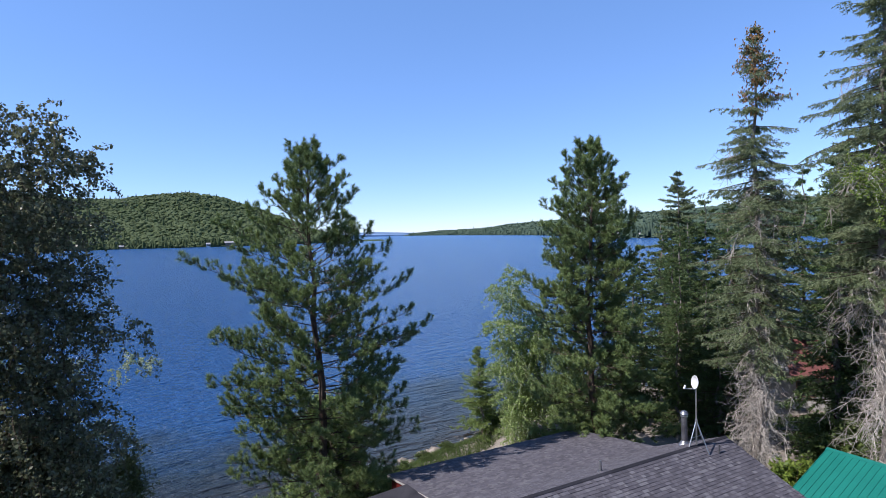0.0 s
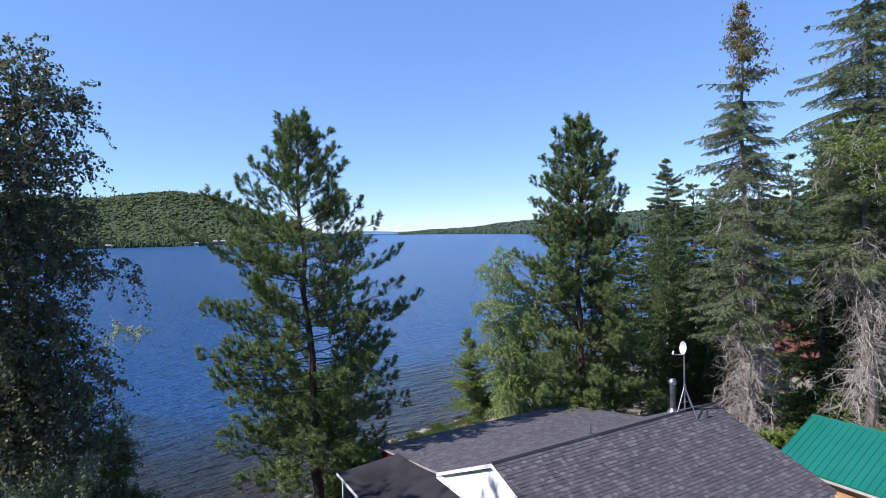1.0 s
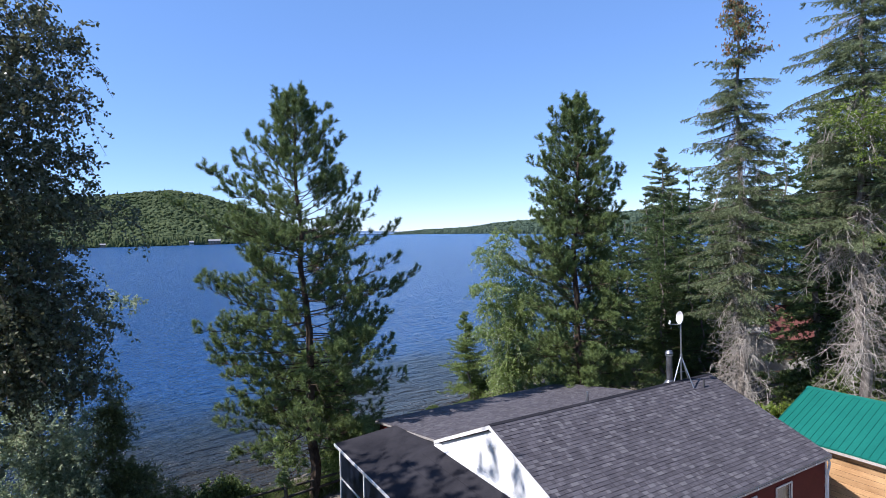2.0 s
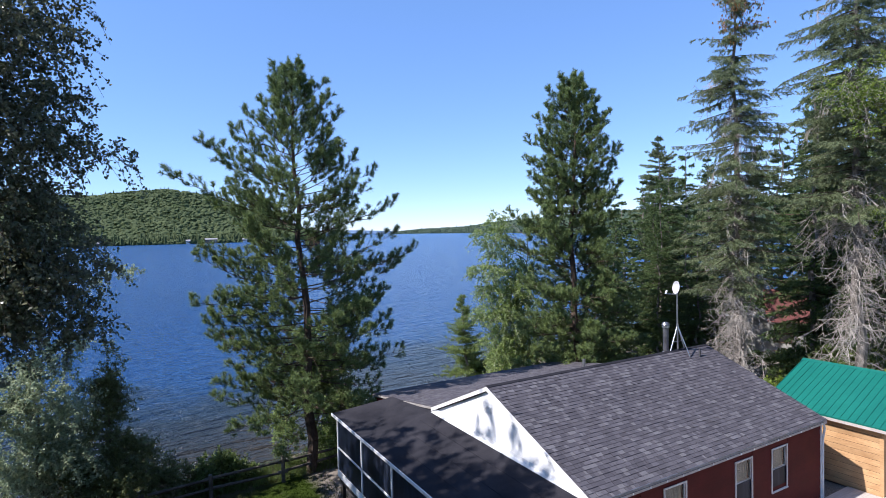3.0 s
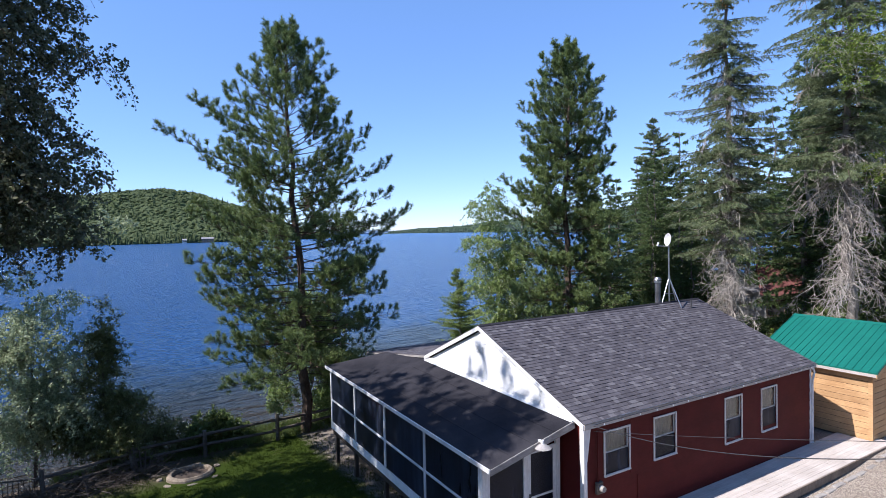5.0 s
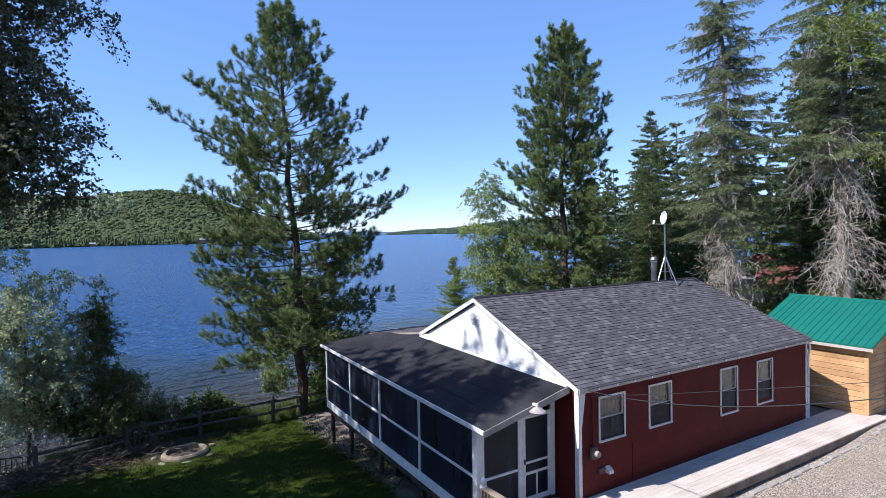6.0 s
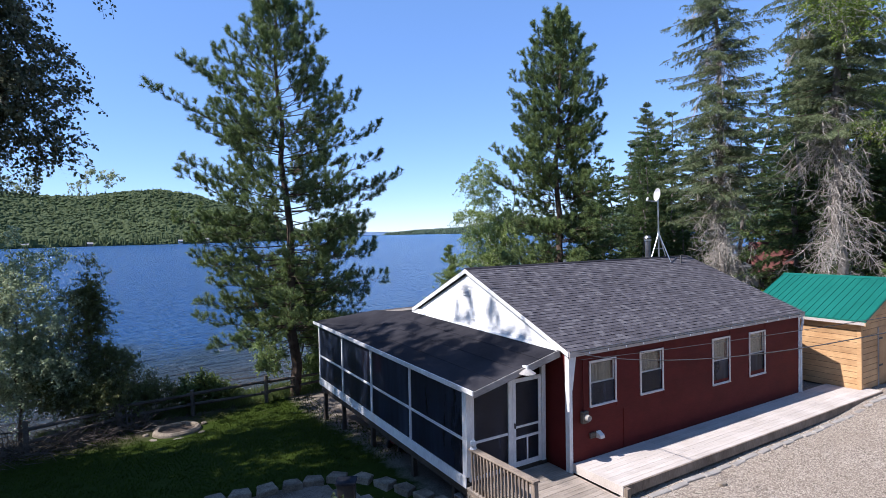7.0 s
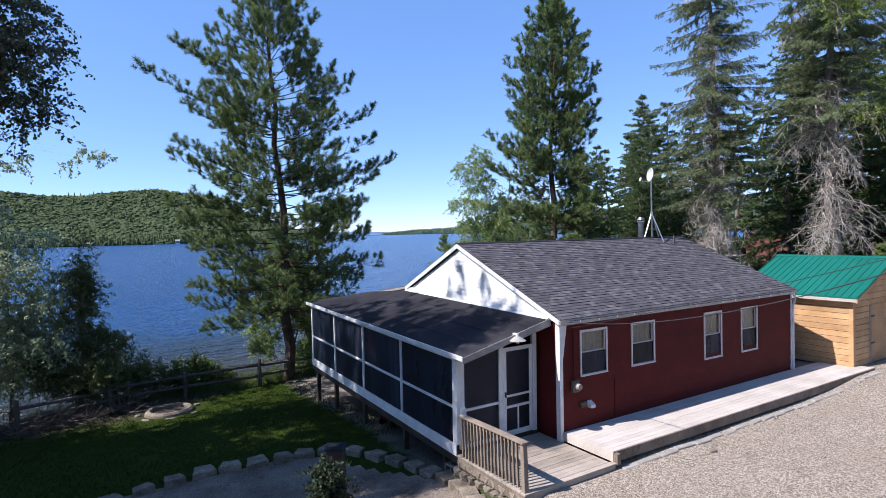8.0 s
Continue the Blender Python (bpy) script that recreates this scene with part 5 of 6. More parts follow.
part("drip_edge", box(PX - 0.15, PX - 0.121, 9.38, PY1 + 0.2, 1.735, 1.83), "white_paint", porch, "white drip edge")
part("front_fascia", prism(((PX - 0.12, 1.815), (X0 - 0.025, 2.39), (X0 - 0.025, 2.22), (PX - 0.12, 1.68)), "y", 9.375, 9.398), "grey_trim", porch)
part("flashing", prism(((X0 - 0.14, 2.372), (X0 - 0.024, 2.4), (X0 - 0.024, 2.5), (X0 - 0.03, 2.5), (X0 - 0.04, 2.412), (X0 - 0.14, 2.38)), "y", 9.4, 16.4), "white_paint", porch)
for k in range(1, 4):
    u = k / 4
    x, z = PX - 0.12 + u * 2.46, 1.822 + u * 0.58
    part("roofing_seam", box(-0.03, 0.03, 9.4, 16.3, 0.0, 0.006, 0, Matrix.Translation((x, 0, z)) @ pose(0, 0, 0, 0, -13.3, 0)), "felt_dark", porch)

# furniture dimly seen inside the porch
table = thing("porch_table", "small pale table inside the screened porch", "table", at=(7.9, 11.9, FLOOR))
part("tabletop", box(-0.5, 0.5, -0.35, 0.35, 0.7, 0.74, 0.008), "white_paint", table)
for sx in (-0.44, 0.44):
    for sy in (-0.3, 0.3):
        part("leg", box(sx - 0.03, sx + 0.03, sy - 0.03, sy + 0.03, 0, 0.7), "rail_wood", table)
chair = thing("porch_chair", "pale porch chair with slatted back", "chair", at=(8.1, 13.6, FLOOR), turn=60)
part("seat", box(-0.25, 0.25, -0.25, 0.25, 0.4, 0.44, 0.008), "grey_trim", chair)
for k in range(5):
    part("back_slat", box(-0.23 + k * 0.1, -0.17 + k * 0.1, 0.22, 0.25, 0.44, 1.0, 0.004), "grey_trim", chair)
for sx in (-0.22, 0.22):
    for sy in (-0.22, 0.22):
        part("leg", box(sx - 0.025, sx + 0.025, sy - 0.025, sy + 0.025, 0, 0.4), "grey_trim", chair)

# ---- flood lamp under the porch eave, meter and outlet on the wall ----
lamp = thing("porch_lamp", "grey round porch lamp with a wide shade", "lamp", at=(8.08, 9.36, 2.08))
bm = bmesh.new()
bmesh.ops.create_cone(bm, cap_ends=True, segments=20, radius1=0.19, radius2=0.06, depth=0.09, matrix=Matrix.Translation((0, -0.12, -0.02)))
part("shade", bm, "grey_trim", lamp)
part("stem", tube((0, -0.12, 0.02), (0, -0.12, 0.1), 0.035, 0.03), "dish_grey", lamp)
part("bracket", box(-0.03, 0.03, -0.12, 0.012, 0.05, 0.09), "dish_grey", lamp)
part("bulb", tube((0, -0.12, -0.065), (0, -0.12, -0.14), 0.04, 0.03), "grey_trim", lamp)

meter = thing("electric_meter", "grey electric meter with round glass face", "meter", at=(9.6, FRONT_Y, 0.79))
part("meter_box", box(-0.1, 0.1, -0.1, -0.014, -0.14, 0.14, 0.01), "old_wood", meter)
part("meter_face", tube((0.02, -0.1, 0), (0.02, -0.2, 0), 0.075, 0.065, 18), "concrete", meter)
part("conduit", tube((-0.02, -0.05, 0.14), (-0.02, -0.05, 1.35), 0.018), "red_siding", meter)
vent_hood = thing("dryer_vent", "white hooded vent on the red wall", "vent", at=(10.05, FRONT_Y, 0.3))
part("vent_plate", box(-0.27, -0.09, -0.06, -0.014, -0.06, 0.07, 0.008), "old_wood", vent_hood)
part("hood", prism(((-0.02, 0.07), (-0.15, -0.01), (-0.16, -0.08), (-0.02, -0.08)), "x", -0.05, 0.09), "cream_paint", vent_hood)

# a string of small bulbs along the front eave
bulbs = thing("string_lights", "string of small clear bulbs along the front eave", "string lights", at=(0, 0, 0))
settle(bulbs, (9.17, 9.11, -0.3), 0, 0.5)
for k in range(16):
    x = 9.7 + 0.62 * k
    part("bulb", tube((x, EAVE_Y - 0.045, EAVE_Z - 0.1), (x, EAVE_Y - 0.045, EAVE_Z - 0.06), 0.017, 0.01, 8), "white_siding", bulbs, "small clear bulb")
part("wire", tube((9.4, EAVE_Y - 0.036, EAVE_Z - 0.05), (19.2, EAVE_Y - 0.036, EAVE_Z - 0.05), 0.006, sides=5), "cable", bulbs)

# ---- landing, railing, long deck ----
landing = thing("landing", "weathered grey board landing at the porch door", "deck", at=(0, 0, 0))
LZ = -0.42
part("rim_board", box(6.85, 9.22, 7.57, 7.61, LZ - 0.2, LZ - 0.045), "landing_wood", landing)
part("rim_board", box(6.82, 6.86, 7.57, 9.84, LZ - 0.25, LZ - 0.02), "rail_wood", landing)
y = 7.55
n = 0
while y < 9.84:
    part("plank", box(6.8, 9.16 if y > 7.6 else 9.3, y, min(y + 0.136, 9.84), LZ - 0.04, LZ + 0.002 * (n % 2), 0.004), "landing_wood", landing)
    y += 0.142
    n += 1

rail = thing("railing", "weathered wooden baluster railing beside the landing", "railing", at=(0, 0, 0))
settle(rail, (6.9, 9.76, 0.4), -1.4, 0)
RX = 6.89
part("cap_rail", box(RX - 0.08, RX + 0.08, 7.6, 9.76, 0.43, 0.47, 0.006), "rail_wood", rail)
part("top_rail", box(RX - 0.02, RX + 0.02, 7.68, 9.76, 0.34, 0.43), "rail_wood", rail)
part("bottom_rail", box(RX - 0.02, RX + 0.02, 7.68, 9.76, LZ + 0.03, LZ + 0.09), "rail_wood", rail)
part("post", box(RX - 0.05, RX + 0.05, 7.62, 7.72, LZ - 0.2, 0.43, 0.005), "rail_wood", rail)
for k in range(17):
    yy = 7.82 + k * 0.116
    part("baluster", box(RX - 0.06, RX - 0.02, yy - 0.018, yy + 0.018, LZ + 0.0, 0.43), "rail_wood", rail)

deck = thing("deck", "long sunlit weathered board deck along the wall", "deck", at=(0, 0, 0))
DZ = -0.3
settle(deck, (21.3, 8.0, -0.3), 0, 0.4)
y = 7.67
rs = random.Random(8)
while y < 9.08:
    cuts = [9.25, 11.75 + 0.02 * rs.random(), 15.3 + rs.choice((0, 0.4)), 18.4 + rs.choice((0, -0.5)), 21.35 if y < 8.0 else 20.9]
    for a, b in zip(cuts, cuts[1:]):
        part("plank", box(a + 0.003, b - 0.003, y, min(y + 0.1405, 9.08), DZ - 0.038, DZ + rs.uniform(-0.0015, 0.0015), 0.0025), "deck_wood", deck)
    y += 0.143
part("rim_board", box(9.25, 21.35, 7.63, 7.665, DZ - 0.22, DZ - 0.005), "rail_wood", deck, "brown rim board")
part("rim_board", box(9.225, 9.247, 7.63, 9.08, DZ - 0.2, DZ - 0.003), "deck_wood", deck)
part("post_block", box(9.24, 9.34, 7.53, 7.628, DZ - 0.24, DZ - 0.02), "rail_wood", deck)
for k in range(7):
    part("joist", box(9.6 + k * 1.8, 9.65 + k * 1.8, 7.76, 9.08, DZ - 0.25, DZ - 0.04), "dark_wood", deck)

rs = random.Random(21)
x = 9.35
while x < 20.9:
    ln = rs.uniform(0.4, 0.62)
    yy = 7.46 - 0.006 * (x - 9) + rs.uniform(-0.03, 0.03)
    e = mesh_object("edging_stone", box(-ln / 2, ln / 2, -0.07, 0.07, -0.06, 0.035, 0.015), "concrete")
    e.matrix_world = pose(x + ln / 2, yy, ground_z(x, yy) + 0.01, rs.uniform(-4, 4), rs.uniform(-3, 3), rs.uniform(-4, 4))
    tagged(e, "pale flat edging stone along the deck", "edging stone", "edging stones")
    x += ln + rs.uniform(0.02, 0.08)

# ---- shed ----
shed = thing("shed", "new cedar shed with green metal roof", "shed", at=(0, 0, 0))
SX0, SX1, SY0, SY1, SB, STOP = 20.98, 26.2, 8.1, 11.55, -0.35, 2.0
SRX, SRZ = 23.6, 3.14
n = 12
hgt = (STOP - SB) / n
for k in range(n):
    z0 = SB + k * hgt
    part("siding_board", box(SX0 - 0.022, SX0 + 0.0, SY0 + 0.02, SY1, z0 + 0.006, z0 + hgt - 0.006, 0.005), "cedar_wood", shed)
for k in range(n + 6):
    z0 = SB + k * hgt
    over = max(0.0, z0 + hgt - STOP)
    xa, xb = SX0 + over * 2.3, SX1 - over * 2.3
    if xb - xa > 0.3:
        for a, b in ((xa, min(xb, 22.2)), (22.2, min(xb, 23.3)), (max(xa, 23.3), xb)) if z0 < 1.65 else ((xa, xb),):
            if b - a > 0.05:
                part("siding_board", box(a + 0.003, b - 0.003, SY0 - 0.022, SY0, z0 + 0.006, z0 + hgt - 0.006, 0.005), "cedar_wood", shed)
part("core", prism(((SX0 + 0.002, SB), (SX1, SB), (SX1, STOP), (SRX, SRZ - 0.14), (SX0 + 0.002, STOP)), "y", SY0 + 0.002, SY1), "dark_wood", shed)
part("corner_board", box(SX0 - 0.03, SX0 + 0.09, SY0 - 0.035, SY0 - 0.023, SB, STOP), "cedar_wood", shed)
part("corner_board", box(SX0 - 0.036, SX0 - 0.023, SY0 - 0.035, SY0 + 0.09, SB, STOP), "cedar_wood", shed)
sdoor = part("door", box(22.2, 23.25, SY0 - 0.05, SY0 - 0.023, SB + 0.05, 1.62, 0.004), "cedar_wood", shed, "plank shed door")
part("hinge", box(22.16, 22.42, SY0 - 0.06, SY0 - 0.05, 1.2, 1.26), "black_plastic", sdoor)
part("hinge", box(22.16, 22.42, SY0 - 0.06, SY0 - 0.05, 0.3, 0.36), "black_plastic", sdoor)
part("trim_strip", box(22.13, 22.19, SY0 - 0.045, SY0 - 0.023, SB, 1.62), "grey_trim", shed)
for sgn, xe in ((-1, SX0 - 0.25), (1, SX1 + 0.25)):
    ze = STOP - 0.02
    part("roof_panel", prism(((xe, ze), (SRX, SRZ), (SRX, SRZ - 0.05), (xe, ze - 0.05)), "y", SY0 - 0.25, SY1 + 0.25), "green_metal", shed, "green ribbed metal roof")
    ang = math.degrees(math.atan2(SRZ - ze, SRX - xe))
    ln = math.hypot(SRX - xe, SRZ - ze)
    for k in range(18):
        yy = SY0 - 0.22 + k * 0.229
        part("rib", box(0, ln, -0.012, 0.012, 0, 0.02, 0, Matrix.Translation((xe, yy, ze)) @ pose(0, 0, 0, 0, -ang if sgn < 0 else -ang, 0)), "green_metal", shed)
    part("fascia", box(xe + (0.0 if sgn < 0 else -0.03), xe + (0.03 if sgn < 0 else 0.0), SY0 - 0.24, SY1 + 0.24, ze - 0.15, ze - 0.052), "fascia_paint", shed)
part("ridge_cap", prism(((SRX - 0.14, SRZ - 0.04), (SRX, SRZ + 0.03), (SRX + 0.14, SRZ - 0.04), (SRX, SRZ + 0.005)), "y", SY0 - 0.26, SY1 + 0.26), "green_metal", shed)
for sgn, xe in ((-1, SX0 - 0.25), (1, SX1 + 0.25)):
    part("rake_board", prism(((xe, STOP - 0.07), (SRX, SRZ - 0.052), (SRX, SRZ - 0.18), (xe, STOP - 0.2)), "y", SY0 - 0.24, SY0 - 0.21), "cedar_wood", shed)

# ---- on the roof: dish on its tripod, flue, vent pipe ----
dish = thing("satellite_dish", "grey satellite dish on a tripod mast on the ridge", "satellite dish", at=(17.72, 13.2, 4.03))
part("mast", tube((0, 0, -0.05), (0, 0, 2.2), 0.028), "steel", dish)
for a, rr, zz in ((0, 0.42, -0.08), (180, 0.42, -0.02), (270, 0.5, -0.16)):
    fx, fy = rr * math.cos(radians(a)), rr * math.sin(radians(a))
    part("leg", tube((fx, fy, zz), (0, 0, 0.9), 0.02), "steel", dish)
part("collar", tube((0, 0, 0.82), (0, 0, 0.95), 0.045), "steel", dish)
part("brace", tube((0.25, 0, 0.3), (-0.25, 0, 0.32), 0.012), "steel", dish)
bm = bmesh.new()
bmesh.ops.create_uvsphere(bm, u_segments=28, v_segments=18, radius=0.5)
bmesh.ops.delete(bm, geom=[v for v in bm.verts if v.co.z > -0.4], context="VERTS")
for v in bm.verts:
    v.co.z += 0.45
bmesh.ops.solidify(bm, geom=bm.faces[:], thickness=0.012)
head = Matrix.Translation((-0.05, -0.02, 2.3)) @ pose(0, 0, 0, 0, 0, -24) @ pose(0, 0, 0, 0, -83, 0)
bmesh.ops.transform(bm, matrix=head @ Matrix.Diagonal((0.95, 0.95, 1.0, 1)), verts=bm.verts[:])
part("reflector", bm, "dish_grey", dish, "oval pale grey reflector")
tip = (-0.42, 0.16, 2.08)
part("arm", tube((-0.02, -0.03, 2.05), tip, 0.014), "steel", dish)
part("feed_horn", tube(tip, (tip[0] + 0.06, tip[1], tip[2] + 0.12), 0.04, 0.035), "dish_grey", dish)
part("cable_tie", tube((0.5, -0.55, -0.25), (0.58, -0.5, 0.05), 0.03, 0.03), "black_plastic", dish)

flue = thing("chimney_flue", "round metal stovepipe with a rain cap", "chimney", at=(18.55, 14.35, 3.55))
part("pipe", tube((0, 0, -0.1), (0, 0, 1.08), 0.11, sides=18), "flue_metal", flue)
part("rain_cap", tube((0, 0, 1.16), (0, 0, 1.26), 0.16, 0.1, 18), "flue_metal", flue)
part("cap_band", tube((0, 0, 1.06), (0, 0, 1.12), 0.14, sides=18), "steel", flue)
part("flashing", tube((0, 0, -0.05), (0, 0, 0.12), 0.24, 0.12, 18), "flue_metal", flue)
pipe = thing("vent_pipe", "short grey vent pipe through the back slope", "vent pipe", at=(13.7, 13.9, 3.7))
part("pipe", tube((0, 0, 0), (0, 0, 0.42), 0.05), "steel", pipe)
part("collar", tube((0, 0, 0), (0, 0, 0.12), 0.1, 0.06), "flue_metal", pipe)


# ---- overhead cables ----
def cable(name, label, p, q, sag, r=0.008):
    cu = bpy.data.curves.new(name, "CURVE")
    cu.dimensions, cu.bevel_depth = "3D", r
    sp = cu.splines.new("POLY")
    n = 30
    sp.points.add(n)
    for i in range(n + 1):
        t = i / n
        v = Vector(p).lerp(Vector(q), t)
        sp.points[i].co = (v.x, v.y, v.z - 4 * sag * t * (1 - t), 1)
    cu.materials.append(M["cable"])
    return tagged(new(name, cu), label, "cable")


cable("power_cable", "thin dark power cable rising from the cabin corner", (9.4, 9.05, 2.3), (8.61, -4.07, 7.77), 1.16, 0.008)
cable("power_cable", "thin dark cable above the power cable, across the yard", (9.45, 9.05, 2.15), (8.33, -11.9, 9.25), 0.4, 0.005)

# ---- yard ----
fence = thing("rail_fence", "old grey split-rail fence above the beach", "fence", at=(0, 0, 0))
FP = ((-2.15, 22.4), (0.45, 23.2), (3.0, 23.55), (5.82, 23.5), (8.6, 23.9), (11.4, 24.3))
rs = random.Random(3)
for i, (x, y) in enumerate(FP):
    g = ground_z(x, y)
    top = (-0.62 if i in (0, 3) else -0.75)
    lx = rs.uniform(-0.05, 0.05)
    part("post", tube((x, y, g - 0.3), (x + lx, y, top), 0.085, 0.075, 8), "old_wood", fence)
for (xa, ya), (xb, yb) in zip(FP, FP[1:]):
    for h in (0.42, 0.82):
        za, zb = ground_z(xa, ya) + h, ground_z(xb, yb) + h
        part("rail", tube((xa - 0.2, ya + 0.05, za + rs.uniform(-0.06, 0.06)), (xb + 0.2, yb + 0.05, zb + rs.uniform(-0.06, 0.06)), 0.065, 0.05, 7), "old_wood", fence)
for k in range(5):
    x = 0.55 + 0.1 * k
    part("stick", tube((x, 23.2, ground_z(x, 23.2) - 0.1), (x - 0.25 + 0.1 * k, 23.25, -0.7 - 0.1 * k), 0.04, 0.025, 6), "old_wood", fence)

# dry brush heaped along the fence
rows = []
rb = np.random.default_rng(33)
for k in range(420):
    x = rb.uniform(-3.6, 1.6)
    y = 22.3 + 0.28 * (x + 2) + rb.normal(0, 0.45)
    p = np.array((x, y, ground_z(x, y) + rb.uniform(0, 0.25)))
    d = unit(np.array((rb.normal(0, 1), rb.normal(0, 0.6), rb.uniform(-0.1, 0.9))))
    ln = rb.uniform(0.3, 1.1)
    q = p + d * ln
    rows += [(*p, *q, 0.014, 0.006), (*(p + d * ln * 0.5), *(p + d * ln * 0.5 + unit(d + 0.6 * rb.standard_normal(3)) * ln * 0.4), 0.008, 0.004)]
tagged(tri_object("dry_brush", tubes(rows, 3), "old_wood"), "tangle of dry brown brush along the fence", "brush", kind="stuff")

steps = thing("beach_railing", "dark metal railing at the head of the beach stairs", "railing", at=(-3.2, 23.3, -1.7))
part("top_rail", tube((-1.2, 0.3, 0.6), (0.9, -0.2, 0.55), 0.025), "black_plastic", steps)
part("bottom_rail", tube((-1.2, 0.3, 0.1), (0.9, -0.2, 0.05), 0.02), "black_plastic", steps)
for k in range(15):
    t = k / 14
    x, y = -1.2 + 2.1 * t, 0.3 - 0.5 * t
    part("baluster", tube((x, y, -0.15 if k % 7 == 0 else 0.08), (x, y, 0.58), 0.012, sides=6), "black_plastic", steps)

pit = thing("fire_pit", "low pale concrete ring used as fire pit on the lawn", "fire pit", at=(2.25, 21.8, ground_z(2.25, 21.8)))
PROFILE = ((0.6, -0.06), (0.6, 0.12), (0.63, 0.16), (0.72, 0.16), (0.79, 0.1), (0.82, -0.06))
bm = bmesh.new()
rings = [[bm.verts.new((r * math.cos(a), 0.9 * r * math.sin(a), z + 0.012 * noise.noise(Vector((3 * math.cos(a), 3 * math.sin(a), z * 9))))) for r, z in PROFILE] for a in (2 * math.pi * k / 36 for k in range(36))]
for ra, rb in zip(rings, rings[1:] + rings[:1]):
    for k in range(len(PROFILE) - 1):
        bm.faces.new((ra[k], ra[k + 1], rb[k + 1], rb[k]))
bmesh.ops.recalc_face_normals(bm, faces=bm.faces[:])
part("ring", bm, "border_block", pit, "pale worn concrete ring")
bm = bmesh.new()
bmesh.ops.create_cone(bm, cap_ends=True, segments=24, radius1=0.63, radius2=0.6, depth=0.08, matrix=Matrix.Translation((0, 0, 0.0)))
part("ash_bed", bm, "dark_wood", pit, "black ash")
for k in range(7):
    a = 0.4 + 0.85 * k
    r = rock_bm(0.16 + 0.04 * (k % 3), 0.12, 0.08, k + 1)
    bmesh.ops.transform(r, matrix=Matrix.Translation((1.02 * math.cos(a), 0.95 * math.sin(a), 0.02)) @ Matrix.Rotation(a + math.pi / 2, 4, "Z"), verts=r.verts[:])
    part("stone", r, "stone", pit)

# bare bed inside the border
bm = bmesh.new()
cols = [[bm.verts.new((x, y, ground_z(x, y) + 0.035)) for y in np.arange(4.0, 13.76, 0.1875)] for x in np.arange(-2.0, 6.61, 0.215)]
for ca, cb in zip(cols, cols[1:]):
    for j in range(len(ca) - 1):
        q = (ca[j], cb[j], cb[j + 1], ca[j + 1])
        mx, my = sum(v.co.x for v in q) / 4, sum(v.co.y for v in q) / 4
        if not (mx > 4.7 and my > 13.4 - (mx - 4.7) * 1.6):
            bm.faces.new(q)
bmesh.ops.delete(bm, geom=[v for v in bm.verts if not v.link_faces], context="VERTS")
tagged(mesh_object("bed_soil", bm, "bed_earth"), "brown pebbly soil of the planting bed", "soil", kind="structure")

# a curved border of rough stones round the flower bed
BORDER = ((0.3, 13.6), (0.95, 13.75), (1.6, 13.9), (2.25, 13.95), (2.85, 13.9), (3.45, 13.8), (4.05, 13.7), (4.6, 13.65), (5.2, 13.5), (5.75, 13.1), (6.1, 12.5), (6.35, 11.9), (6.55, 11.3), (6.65, 10.7), (6.7, 10.1), (6.65, 9.5), (6.5, 8.9), (6.3, 8.35))
rs = random.Random(12)


def wall_block(seed):
    """A split-faced garden wall block: flat top, tapered back, rough front."""
    g = random.Random(seed)
    w, d, h = g.uniform(0.24, 0.29), g.uniform(0.17, 0.21), g.uniform(0.13, 0.16)
    bm = prism(((-w, -d), (w, -d), (w * 0.72, d), (-w * 0.72, d)), "z", -0.06, h)
    bmesh.ops.bevel(bm, geom=bm.edges[:], offset=0.022, segments=1, affect="EDGES", profile=0.5)
    bmesh.ops.subdivide_edges(bm, edges=bm.edges[:], cuts=1, use_grid_fill=True)
    for v in bm.verts:
        v.co += 0.02 * noise.noise_vector(v.co * 7 + Vector((seed, seed * 2.3, 0)))
    return bm


for k, (x, y) in enumerate(BORDER):
    ob = mesh_object("border_stone", wall_block(k + 30), "border_block")
    nxt = BORDER[min(k + 1, len(BORDER) - 1)]
    ang = math.degrees(math.atan2(nxt[1] - y, nxt[0] - x)) if k < len(BORDER) - 1 else -110
    ob.matrix_world = pose(x, y, ground_z(x, y) + 0.03, rs.uniform(-5, 5), rs.uniform(-5, 5), ang + rs.uniform(-8, 8))
    tagged(ob, "tan split-faced wall block edging the bed", "stone", "border stones")

wall_t = thing("stone_wall", "rough fieldstone wall under the landing", "stone wall", at=(0, 0, 0))
for row in range(3):
    y = 7.6 + 0.1 * row
    while y < 9.9:
        wd = rs.uniform(0.2, 0.4)
        r = rock_bm(0.2, wd * 0.6, 0.17, int(y * 31 + row))
        bmesh.ops.transform(r, matrix=Matrix.Translation((6.95 - 0.05 * row + rs.uniform(-0.03, 0.03), y + wd / 2, -0.62 - 0.2 * row)), verts=r.verts[:])
        part("stone", r, "stone", wall_t)
        y += wd
block = mesh_object("concrete_block", wall_with_holes(-0.2, 0.2, 0, 0.2, ((-0.16, -0.02, 0.035, 0.165), (0.02, 0.16, 0.035, 0.165)), -0.1, 0.1), "concrete")
block.matrix_world = pose(7.0, 10.3, ground_z(7.0, 10.3) + 0.02, 0, 0, 100)
tagged(block, "grey hollow concrete block by the porch", "concrete block")

